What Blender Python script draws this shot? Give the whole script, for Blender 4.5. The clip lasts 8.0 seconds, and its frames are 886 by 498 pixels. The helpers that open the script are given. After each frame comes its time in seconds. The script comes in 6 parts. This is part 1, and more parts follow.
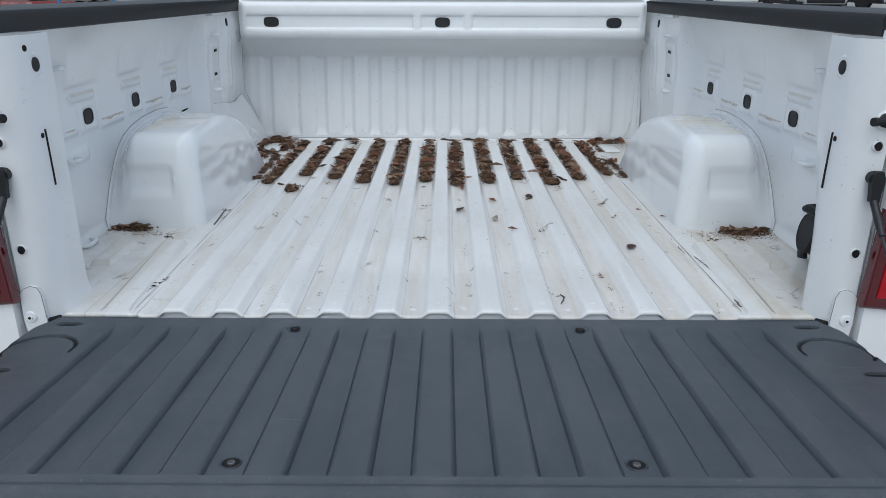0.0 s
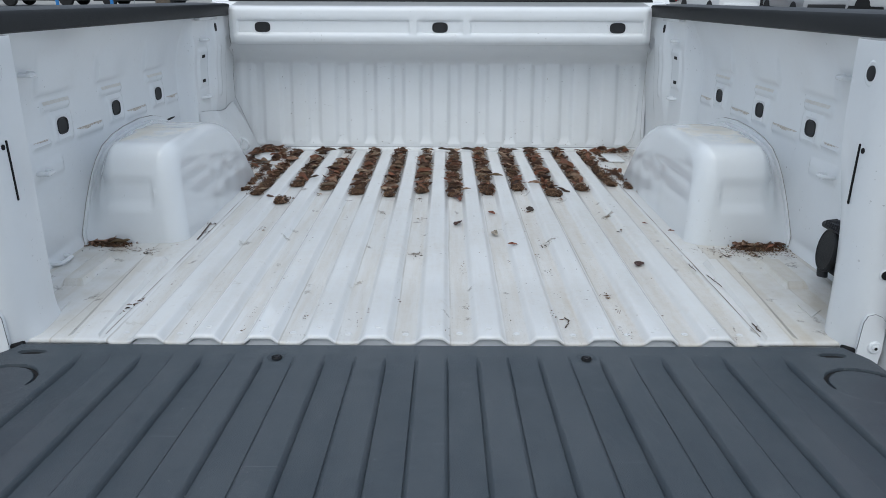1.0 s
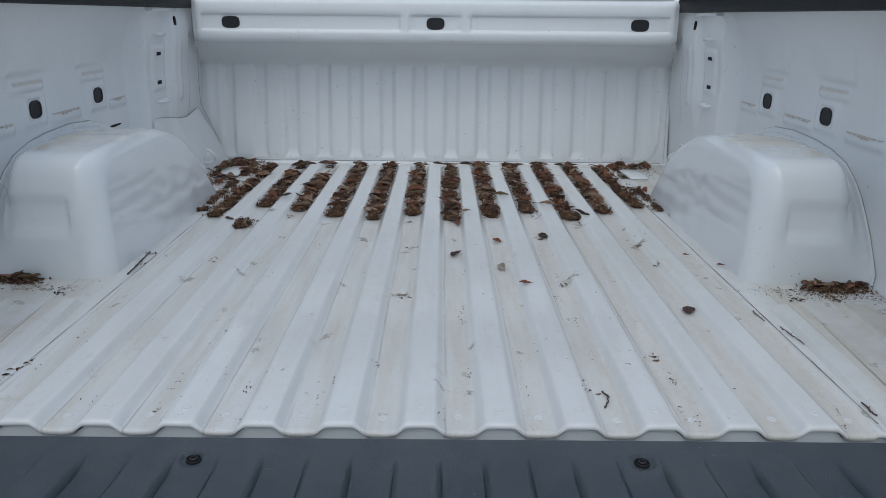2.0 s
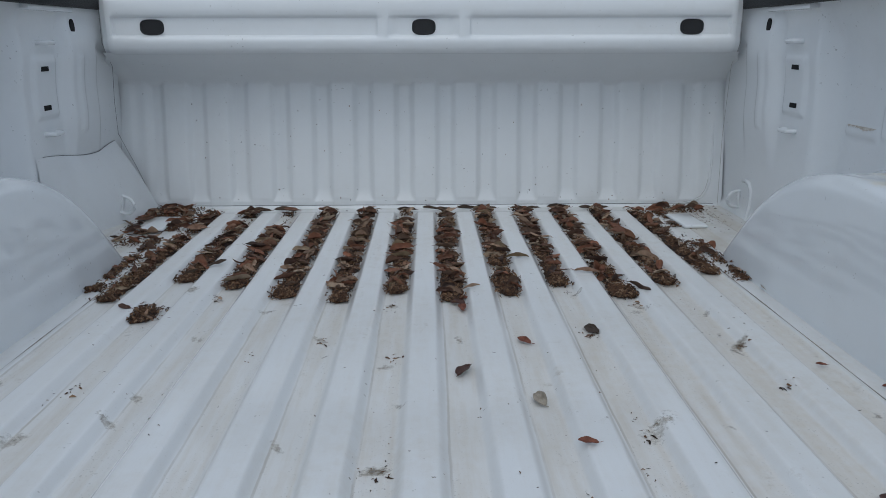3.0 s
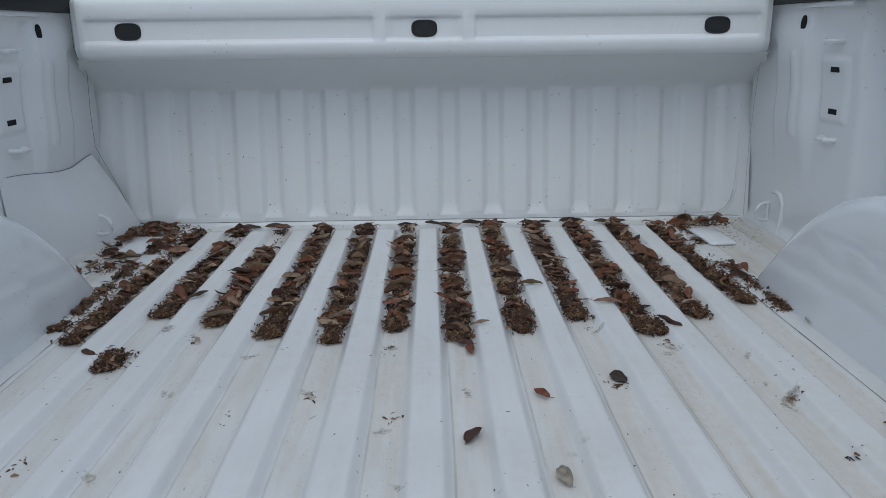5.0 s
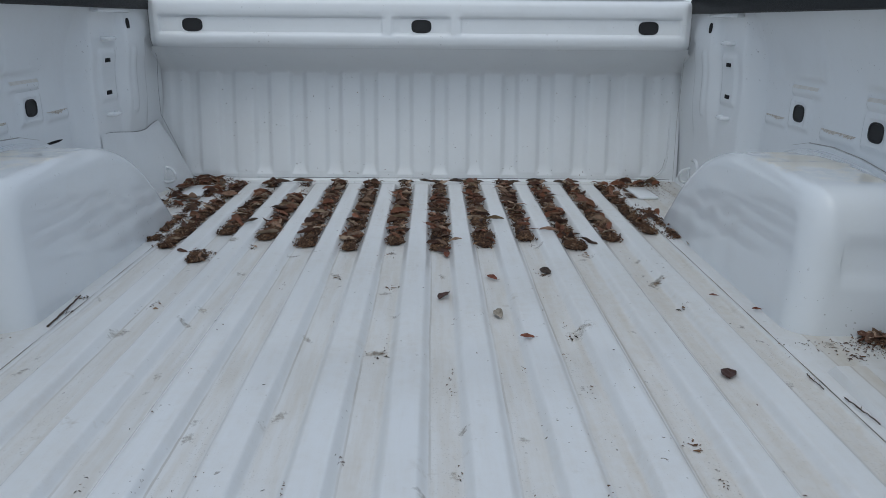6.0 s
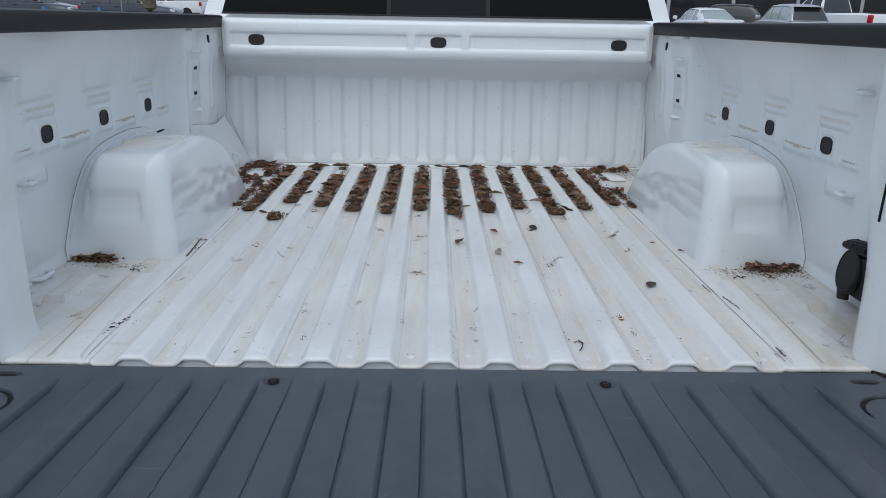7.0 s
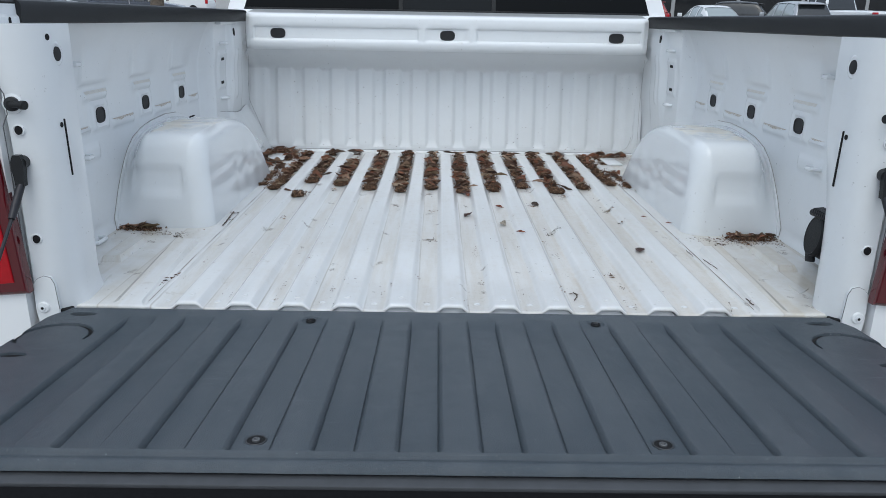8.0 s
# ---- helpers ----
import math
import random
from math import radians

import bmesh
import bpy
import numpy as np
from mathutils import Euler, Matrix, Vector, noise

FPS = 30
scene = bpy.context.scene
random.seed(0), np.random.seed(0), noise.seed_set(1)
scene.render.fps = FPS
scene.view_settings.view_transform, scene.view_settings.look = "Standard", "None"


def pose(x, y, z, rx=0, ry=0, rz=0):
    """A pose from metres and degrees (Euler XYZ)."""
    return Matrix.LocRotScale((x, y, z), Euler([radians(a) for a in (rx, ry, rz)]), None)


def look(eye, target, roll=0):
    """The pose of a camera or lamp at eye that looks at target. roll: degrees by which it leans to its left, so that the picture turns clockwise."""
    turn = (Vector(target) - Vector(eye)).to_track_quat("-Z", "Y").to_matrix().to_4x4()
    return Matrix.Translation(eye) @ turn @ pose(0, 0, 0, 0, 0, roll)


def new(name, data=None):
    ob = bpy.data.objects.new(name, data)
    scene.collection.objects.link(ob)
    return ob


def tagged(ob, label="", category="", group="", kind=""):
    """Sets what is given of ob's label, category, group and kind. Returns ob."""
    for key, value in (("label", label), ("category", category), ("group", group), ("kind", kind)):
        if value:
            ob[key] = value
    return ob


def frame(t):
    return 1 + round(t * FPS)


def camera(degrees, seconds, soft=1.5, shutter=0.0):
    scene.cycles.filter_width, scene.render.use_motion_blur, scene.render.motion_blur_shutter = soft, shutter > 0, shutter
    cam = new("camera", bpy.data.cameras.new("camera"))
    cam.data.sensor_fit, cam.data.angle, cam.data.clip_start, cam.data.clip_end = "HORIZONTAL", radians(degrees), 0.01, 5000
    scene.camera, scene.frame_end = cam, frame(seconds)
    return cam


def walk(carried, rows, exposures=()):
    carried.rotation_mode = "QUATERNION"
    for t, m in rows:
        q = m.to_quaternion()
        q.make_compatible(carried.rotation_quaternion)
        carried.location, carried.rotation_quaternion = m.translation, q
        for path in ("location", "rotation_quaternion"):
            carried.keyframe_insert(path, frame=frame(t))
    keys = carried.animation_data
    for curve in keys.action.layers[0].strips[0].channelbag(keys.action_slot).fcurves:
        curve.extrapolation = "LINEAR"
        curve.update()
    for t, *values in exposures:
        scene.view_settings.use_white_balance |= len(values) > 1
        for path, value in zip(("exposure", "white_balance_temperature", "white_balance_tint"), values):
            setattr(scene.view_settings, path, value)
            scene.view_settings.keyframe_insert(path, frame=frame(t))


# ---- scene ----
cam = camera(62.0, 8.0, soft=0.5)
PATH = [
    (0, (0.013, -1.304, 1.507), (0.008, 0.583, 0.844), 0.2),
    (0.5, (0.019, -1.279, 1.503), (0.015, 0.61, 0.846), 0.1),
    (1, (0.022, -1.193, 1.495), (0.017, 0.7, 0.849), 0.2),
    (1.2, (0.026, -1.142, 1.487), (0.016, 0.753, 0.848), 0.2),
    (2.3, (0.025, -0.631, 1.381), (0.037, 1.281, 0.795), 0.6),
    (2.5, (0.013, -0.495, 1.365), (0.034, 1.421, 0.792), 0.4),
    (3, (0.01, -0.201, 1.357), (0.047, 1.723, 0.81), -0.1),
    (3.5, (0.013, -0.021, 1.351), (0.043, 1.908, 0.824), -0.6),
    (4, (0.018, 0.009, 1.352), (0.034, 1.941, 0.836), -1.1),
    (4.2, (0.018, 0.003, 1.36), (0.032, 1.933, 0.835), -1.3),
    (5.3, (0.011, -0.1, 1.377), (0.039, 1.815, 0.803), -0.3),
    (5.5, (0.017, -0.198, 1.379), (0.041, 1.715, 0.796), 0.0),
    (6, (0.036, -0.553, 1.403), (0.064, 1.358, 0.812), 0.5),
    (6.5, (0.034, -0.85, 1.446), (0.074, 1.062, 0.86), 0.9),
    (7, (-0.017, -1.12, 1.461), (0.015, 0.791, 0.872), 1.0),
    (7.5, (-0.032, -1.269, 1.451), (-0.009, 0.642, 0.862), 1.1),
    (8, (-0.035, -1.329, 1.449), (-0.015, 0.581, 0.854), 1.0),
]
walk(cam, [(t, look(eye, target, roll)) for t, eye, target, roll in PATH],
     [(0.0, -0.12, 5540, 1), (1.2, -0.18, 5540, 1), (2.3, -0.66, 5440, 1), (3.5, -0.67, 5410, 1), (5.5, -0.66, 5410, 1), (6.5, -0.60, 5425, 1), (7.3, -0.12, 5490, 1), (8.0, -0.05, 5500, 1)])

# ---- light ----
world = bpy.data.worlds.new("world")
scene.world = world
world.use_nodes = True
wn = world.node_tree
sky = wn.nodes.new("ShaderNodeTexSky")
sky.sky_type = "NISHITA"
sky.sun_disc = False
sky.sun_elevation, sky.sun_rotation = radians(57), radians(-170)
sky.air_density, sky.dust_density, sky.ozone_density = 1.0, 8.0, 1.0
wn.nodes["Background"].inputs["Strength"].default_value = 0.15
# a thin even cloud veil over the clear sky
veil = wn.nodes.new("ShaderNodeMix")
veil.data_type = "RGBA"
veil.inputs[0].default_value = 0.55
veil.inputs[7].default_value = (6.9, 6.6, 6.8, 1)
wn.links.new(sky.outputs[0], veil.inputs[6])
wn.links.new(veil.outputs[2], wn.nodes["Background"].inputs["Color"])
sun_data = bpy.data.lights.new("sun", "SUN")
sun_data.energy, sun_data.angle, sun_data.color = 0.28, radians(120), (1.0, 0.97, 0.93)
sun = new("sun", sun_data)
sun.matrix_world = look((-0.8, -4.1, 8.6), (0, 0.8, 0.9))


# ---- materials ----
def socket(node, name, value):
    node.inputs[name].default_value = value


def material(name, color, rough=0.5, metal=0.0, vary=0.0, scale=8.0, dark=None, bump=0.0, bump_scale=200.0, coat=0.0, spec=0.5, rough_vary=0.0):
    m = bpy.data.materials.new(name)
    m.use_nodes = True
    nt = m.node_tree
    b = nt.nodes["Principled BSDF"]
    socket(b, "Base Color", (*color, 1))
    socket(b, "Roughness", rough)
    socket(b, "Metallic", metal)
    socket(b, "Coat Weight", coat)
    socket(b, "Coat Roughness", 0.04)
    socket(b, "Specular IOR Level", spec)
    tc = nt.nodes.new("ShaderNodeTexCoord")
    if vary:
        n = nt.nodes.new("ShaderNodeTexNoise")
        socket(n, "Scale", scale)
        socket(n, "Detail", 8.0)
        socket(n, "Roughness", 0.65)
        nt.links.new(tc.outputs["Object"], n.inputs["Vector"])
        r = nt.nodes.new("ShaderNodeValToRGB")
        r.color_ramp.elements[0].position, r.color_ramp.elements[1].position = 0.32, 0.68
        d = dark or tuple(c * (1 - vary) for c in color)
        r.color_ramp.elements[0].color = (*d, 1)
        r.color_ramp.elements[1].color = (*color, 1)
        nt.links.new(n.outputs["Fac"], r.inputs["Fac"])
        nt.links.new(r.outputs["Color"], b.inputs["Base Color"])
    if rough_vary:
        n2 = nt.nodes.new("ShaderNodeTexNoise")
        socket(n2, "Scale", scale * 2.3)
        socket(n2, "Detail", 6.0)
        nt.links.new(tc.outputs["Object"], n2.inputs["Vector"])
        mr = nt.nodes.new("ShaderNodeMapRange")
        socket(mr, "To Min", max(0.02, rough - rough_vary))
        socket(mr, "To Max", rough + rough_vary)
        nt.links.new(n2.outputs["Fac"], mr.inputs["Value"])
        nt.links.new(mr.outputs["Result"], b.inputs["Roughness"])
    if bump:
        n3 = nt.nodes.new("ShaderNodeTexNoise")
        socket(n3, "Scale", bump_scale)
        socket(n3, "Detail", 4.0)
        nt.links.new(tc.outputs["Object"], n3.inputs["Vector"])
        bp = nt.nodes.new("ShaderNodeBump")
        socket(bp, "Strength", bump)
        socket(bp, "Distance", 0.002)
        nt.links.new(n3.outputs["Fac"], bp.inputs["Height"])
        nt.links.new(bp.outputs["Normal"], b.inputs["Normal"])
    return m


def stained(name, color, dirt, rough, coat, streak, amount, speck, channel=0.0, settled=None, spec=0.2):
    """White paint with dried dirt: long drifts along y, soft blotches and small dark specks."""
    m = material(name, color, rough, coat=coat, spec=spec)
    nt = m.node_tree
    b = nt.nodes["Principled BSDF"]
    tc = nt.nodes.new("ShaderNodeTexCoord")
    mp = nt.nodes.new("ShaderNodeMapping")
    socket(mp, "Scale", streak)
    nt.links.new(tc.outputs["Object"], mp.inputs["Vector"])

    def noise_ramp(vector, scale, lo, hi, detail=8.0, rough_in=0.65):
        n = nt.nodes.new("ShaderNodeTexNoise")
        socket(n, "Scale", scale)
        socket(n, "Detail", detail)
        socket(n, "Roughness", rough_in)
        nt.links.new(vector, n.inputs["Vector"])
        r = nt.nodes.new("ShaderNodeMapRange")
        socket(r, "From Min", lo)
        socket(r, "From Max", hi)
        nt.links.new(n.outputs["Fac"], r.inputs["Value"])
        return r.outputs["Result"]

    def math_node(op, a, c):
        n = nt.nodes.new("ShaderNodeMath")
        n.operation = op
        for k, v in enumerate((a, c)):
            if isinstance(v, (int, float)):
                n.inputs[k].default_value = v
            else:
                nt.links.new(v, n.inputs[k])
        return n.outputs[0]

    def mix(a, c, fac):
        n = nt.nodes.new("ShaderNodeMix")
        n.data_type = "RGBA"
        for k, v in ((6, a), (7, c)):
            if isinstance(v, tuple):
                n.inputs[k].default_value = (*v, 1)
            else:
                nt.links.new(v, n.inputs[k])
        nt.links.new(fac, n.inputs[0])
        return n.outputs[2]

    drift = noise_ramp(mp.outputs["Vector"], 9.0, 0.42, 0.75)
    blotch = noise_ramp(tc.outputs["Object"], 3.2, 0.45, 0.75)
    fine = noise_ramp(tc.outputs["Object"], 60.0, 0.35, 0.7)
    dirty = math_node("MULTIPLY", math_node("ADD", drift, blotch), amount)
    dirty = math_node("MULTIPLY", dirty, math_node("ADD", fine, 0.45))
    col = mix(color, dirt, dirty)
    if channel:
        # dried dirt in the channels between the ribs; dirt and painted shade along their feet
        sep = nt.nodes.new("ShaderNodeSeparateXYZ")
        nt.links.new(tc.outputs["Object"], sep.inputs[0])
        wobble = math_node("MULTIPLY", math_node("SUBTRACT", blotch, 0.5), 0.003)
        off = math_node("PINGPONG", math_node("ADD", sep.outputs["X"], wobble), channel / 2)

        def window(lo, hi):
            r = nt.nodes.new("ShaderNodeMapRange")
            r.interpolation_type = "SMOOTHSTEP"
            socket(r, "From Min", lo)
            socket(r, "From Max", hi)
            nt.links.new(off, r.inputs["Value"])
            return r.outputs["Result"]

        low = window(0.028, 0.036)
        # the passenger-side foot of each rib gets grit darkened with painted shade
        outer = math_node("FLOORED_MODULO", math_node("ADD", sep.outputs["X"], wobble), channel)

        def band(lo, hi):
            r = nt.nodes.new("ShaderNodeMapRange")
            r.interpolation_type = "SMOOTHSTEP"
            socket(r, "From Min", lo)
            socket(r, "From Max", hi)
            nt.links.new(outer, r.inputs["Value"])
            return r.outputs["Result"]

        line = math_node("MULTIPLY", band(0.0298, 0.0312), math_node("SUBTRACT", 1.0, band(0.0326, 0.0345)))
        grime_shade = noise_ramp(mp.outputs["Vector"], 7.0, 0.38, 0.60)
        col = mix(col, dirt, math_node("MULTIPLY", low, math_node("ADD", math_node("MULTIPLY", drift, 0.30), 0.15)))
        col = mix(col, tuple(c * 0.55 for c in dirt), math_node("MULTIPLY", line, math_node("ADD", math_node("MULTIPLY", grime_shade, 0.46), 0.06)))
        # the film of dried dust thickens towards the passenger side
        across = nt.nodes.new("ShaderNodeMapRange")
        socket(across, "From Min", -0.25)
        socket(across, "From Max", 0.62)
        nt.links.new(sep.outputs["X"], across.inputs["Value"])
        dusty = math_node("MULTIPLY", across.outputs["Result"], math_node("ADD", math_node("MULTIPLY", low, 0.24), 0.09))
        col = mix(col, (0.56, 0.48, 0.36), math_node("MULTIPLY", dusty, math_node("ADD", math_node("MULTIPLY", fine, 0.7), 0.5)))
        sides = nt.nodes.new("ShaderNodeMapRange")
        socket(sides, "From Min", 0.60)
        socket(sides, "From Max", 0.70)
        nt.links.new(math_node("ABSOLUTE", sep.outputs["X"], 0.0), sides.inputs["Value"])
        patchy = noise_ramp(tc.outputs["Object"], 11.0, 0.42, 0.68)
        col = mix(col, (0.47, 0.41, 0.29), math_node("MULTIPLY", sides.outputs["Result"], math_node("ADD", math_node("MULTIPLY", patchy, 0.30), 0.14)))
    if settled:
        # dust that has settled on the level top
        up = nt.nodes.new("ShaderNodeSeparateXYZ")
        nt.links.new(tc.outputs["Object"], up.inputs[0])
        lay = nt.nodes.new("ShaderNodeMapRange")
        socket(lay, "From Min", settled[0])
        socket(lay, "From Max", settled[1])
        nt.links.new(math_node("ADD", up.outputs["Z"], math_node("MULTIPLY", math_node("SUBTRACT", drift, 0.5), 0.012)), lay.inputs["Value"])
        film = noise_ramp(mp.outputs["Vector"], 9.0, 0.30, 0.70)
        nt.links.new(math_node("SUBTRACT", coat, math_node("MULTIPLY", lay.outputs["Result"], coat * 0.92)), b.inputs["Coat Weight"])
        col = mix(col, dirt, math_node("MULTIPLY", lay.outputs["Result"], math_node("ADD", math_node("MULTIPLY", film, 0.40), 0.42)))
    if channel:
        # peppery grit in streaks and grey smears
        grit = noise_ramp(tc.outputs["Object"], 420.0, 0.66, 0.72, 1.0, 0.5)
        streaks = math_node("MULTIPLY", noise_ramp(mp.outputs["Vector"], 6.0, 0.40, 0.62, 5.0), math_node("ADD", math_node("MULTIPLY", low, 0.8), 0.2))
        col = mix(col, (0.10, 0.085, 0.065), math_node("MULTIPLY", math_node("MULTIPLY", grit, streaks), 0.42))
        smear = math_node("MULTIPLY", noise_ramp(tc.outputs["Object"], 26.0, 0.60, 0.72, 6.0, 0.7), noise_ramp(tc.outputs["Object"], 5.0, 0.50, 0.64, 2.0))
        col = mix(col, (0.40, 0.36, 0.30), math_node("MULTIPLY", smear, 0.55))
    specks = noise_ramp(tc.outputs["Object"], 130.0, 0.70, 0.74, 2.0, 0.5)
    patch = noise_ramp(tc.outputs["Object"], 7.0, 0.5, 0.62, 3.0)
    col = mix(col, tuple(c * 0.3 for c in dirt), math_node("MULTIPLY", math_node("MULTIPLY", specks, patch), speck))
    nt.links.new(col, b.inputs["Base Color"])
    nt.links.new(math_node("ADD", math_node("MULTIPLY", dirty, 0.35), rough), b.inputs["Roughness"])
    return m


PAINT = stained("white_paint", (0.765, 0.785, 0.80), (0.60, 0.58, 0.53), 0.32, 0.8, (1.0, 1.0, 1.0), 0.10, 0.5)
WHEELHOUSE_PAINT = stained("wheelhouse_paint", (0.74, 0.765, 0.785), (0.60, 0.55, 0.44), 0.24, 0.85, (1.0, 0.8, 1.0), 0.06, 0.5, 0.0, (1.1455, 1.1495))
BED_PAINT = stained("bed_paint", (0.725, 0.735, 0.74), (0.52, 0.455, 0.355), 0.34, 0.8, (5.0, 0.45, 1.0), 0.20, 0.9, 0.1045)
socket(PAINT.node_tree.nodes["Principled BSDF"], "Coat Roughness", 0.10)
socket(BED_PAINT.node_tree.nodes["Principled BSDF"], "Coat Roughness", 0.07)
OUTER_PAINT = material("outer_paint", (0.82, 0.83, 0.84), 0.2, coat=0.6, vary=0.03, scale=3)
BLACK_PLASTIC = material("black_plastic", (0.013, 0.014, 0.0155), 0.5, spec=0.35, vary=0.3, scale=40, bump=0.25, bump_scale=900)
LINER = material("liner_plastic", (0.0325, 0.048, 0.0625), 0.42, vary=0.35, scale=14, dark=(0.025, 0.039, 0.053), spec=0.85, bump=0.8, bump_scale=900, rough_vary=0.08)


def scuff(m):
    """Moulded grain, pale dusty drifts, a paler middle, a few pale scratches and flecks on dark plastic."""
    nt = m.node_tree
    b = nt.nodes["Principled BSDF"]
    src = b.inputs["Base Color"].links[0].from_socket
    tc = nt.nodes.new("ShaderNodeTexCoord")

    def layer(scale, lo, hi, stretch=(1, 1, 1), turn=0.0, detail=6.0):
        mp = nt.nodes.new("ShaderNodeMapping")
        socket(mp, "Scale", stretch)
        socket(mp, "Rotation", (0, 0, turn))
        nt.links.new(tc.outputs["Object"], mp.inputs["Vector"])
        n = nt.nodes.new("ShaderNodeTexNoise")
        socket(n, "Scale", scale)
        socket(n, "Detail", detail)
        nt.links.new(mp.outputs["Vector"], n.inputs["Vector"])
        r = nt.nodes.new("ShaderNodeMapRange")
        socket(r, "From Min", lo)
        socket(r, "From Max", hi)
        nt.links.new(n.outputs["Fac"], r.inputs["Value"])
        return r.outputs["Result"]

    def times(*vs):
        out = vs[0]
        for v in vs[1:]:
            n = nt.nodes.new("ShaderNodeMath")
            n.operation = "MULTIPLY"
            nt.links.new(out, n.inputs[0])
            if isinstance(v, float):
                n.inputs[1].default_value = v
            else:
                nt.links.new(v, n.inputs[1])
            out = n.outputs[0]
        return out

    def over(base, color, fac):
        n = nt.nodes.new("ShaderNodeMix")
        n.data_type = "RGBA"
        nt.links.new(base, n.inputs[6])
        n.inputs[7].default_value = (*color, 1)
        nt.links.new(fac, n.inputs[0])
        return n.outputs[2]

    col = over(src, (0.018, 0.021, 0.026), times(layer(420, 0.50, 0.68, detail=2.0), 0.55))
    col = over(col, (0.20, 0.215, 0.23), times(layer(300, 0.60, 0.74, detail=2.0), layer(5, 0.35, 0.7), 0.45))
    col = over(col, (0.10, 0.11, 0.12), times(layer(9, 0.45, 0.8, (2.5, 0.7, 1)), 0.30))
    for turn in (0.6, -0.9, 1.4):
        col = over(col, (0.22, 0.235, 0.25), times(layer(30, 0.66, 0.74, (0.10, 6, 1), turn, 4.0), layer(7, 0.55, 0.70, turn=turn), 0.5))
    # patchy paler tone towards the middle
    sep, mid, far = nt.nodes.new("ShaderNodeSeparateXYZ"), nt.nodes.new("ShaderNodeMath"), nt.nodes.new("ShaderNodeMapRange")
    mid.operation = "ABSOLUTE"
    far.interpolation_type = "SMOOTHSTEP"
    for key, v in (("From Min", 0.15), ("From Max", 0.65), ("To Min", 1.0), ("To Max", 0.0)):
        socket(far, key, v)
    nt.links.new(tc.outputs["Object"], sep.inputs[0])
    nt.links.new(sep.outputs["X"], mid.inputs[0])
    nt.links.new(mid.outputs[0], far.inputs["Value"])
    col = over(col, (0.13, 0.145, 0.16), times(far.outputs["Result"], layer(4, 0.25, 0.75, (1.5, 0.8, 1)), 0.22))
    col = over(col, (0.34, 0.35, 0.36), times(layer(210, 0.74, 0.77, detail=1.0), layer(8, 0.5, 0.62), 0.7))
    nt.links.new(col, b.inputs["Base Color"])


scuff(LINER)
PLUG = material("plug_rubber", (0.012, 0.012, 0.014), 0.55, vary=0.3, scale=60)
BLACK_RUBBER = material("black_rubber_trim", (0.007, 0.007, 0.008), 0.9, vary=0.5, scale=200, spec=0.15)
VOID = material("dark_hole", (0.004, 0.004, 0.005), 0.9, vary=0.3, scale=60)
SEALER = material("seam_sealer", (0.46, 0.45, 0.42), 0.6, vary=0.4, scale=50)
DARK_STEEL = material("dark_steel", (0.04, 0.04, 0.045), 0.4, 0.6, vary=0.3, scale=80)
SEAM = material("panel_gap", (0.15, 0.15, 0.16), 0.8, vary=0.3, scale=80)
GRIT = material("seam_grit", (0.42, 0.385, 0.32), 0.9, vary=0.75, scale=30)
# greyer than the paint: shade of the upper ledges put into colour
LEDGE_SHADE = material("ledge_shade", (0.70, 0.69, 0.655), 0.9, vary=0.3, scale=60, dark=(0.62, 0.595, 0.54))
GRIME = material("ledge_grime", (0.66, 0.63, 0.57), 0.9, vary=0.6, scale=150, dark=(0.36, 0.31, 0.25))
GLASS_DARK = material("privacy_glass", (0.004, 0.005, 0.006), 0.08, spec=0.08)
GLASS_SLIDE = material("sliding_pane_glass", (0.010, 0.012, 0.014), 0.08, spec=0.12)
# pale base colour: the sky's reflection in the panes is painted in
GLASS_CAR = material("car_glass", (0.27, 0.31, 0.31), 0.05, spec=1.0, coat=1.0)
GLASS_TINT = material("tinted_car_glass", (0.018, 0.021, 0.024), 0.06, spec=0.6, coat=0.3)
LENS_RED = material("red_lens", (0.46, 0.004, 0.012), 0.2, coat=0.3, spec=0.3, vary=0.25, scale=30)
LENS_DEEP = material("deep_red_lens", (0.09, 0.004, 0.008), 0.12, coat=0.6)
LENS_CLEAR = material("clear_lens", (0.6, 0.6, 0.62), 0.12, coat=0.6)
TYRE = material("tyre_rubber", (0.015, 0.015, 0.016), 0.85, vary=0.3, scale=20)
RIM = material("alloy_rim", (0.5, 0.5, 0.52), 0.3, 0.9, vary=0.2, scale=30)
SCREW_GREY = material("screw_steel", (0.16, 0.165, 0.17), 0.45, 0.3, vary=0.4, scale=120)
TRIM_GREY = material("grey_trim", (0.055, 0.058, 0.064), 0.5, vary=0.25, scale=30, bump=0.2, bump_scale=700)
ASPHALT = material("concrete_lot", (0.36, 0.35, 0.33), 0.9, vary=0.30, scale=5.0, bump=0.6, bump_scale=90, rough_vary=0.06)
KERB_RED = material("kerb_red", (0.26, 0.035, 0.04), 0.7, vary=0.35, scale=3)
KERB_TEXT = material("kerb_lettering", (0.6, 0.55, 0.53), 0.8, vary=0.3, scale=12)
MULCH = material("mulch", (0.14, 0.10, 0.075), 0.95, vary=0.7, scale=9, bump=1.0, bump_scale=20)
BARK = material("palm_bark", (0.16, 0.13, 0.10), 0.95, vary=0.6, scale=10, bump=1.0, bump_scale=14)
FROND = material("palm_frond", (0.06, 0.09, 0.03), 0.7, vary=0.5, scale=6)
BLUE_POST = material("blue_post", (0.03, 0.18, 0.48), 0.5, vary=0.2, scale=8)
RED_CLOTH = material("red_sign", (0.55, 0.02, 0.03), 0.6, vary=0.2, scale=5)
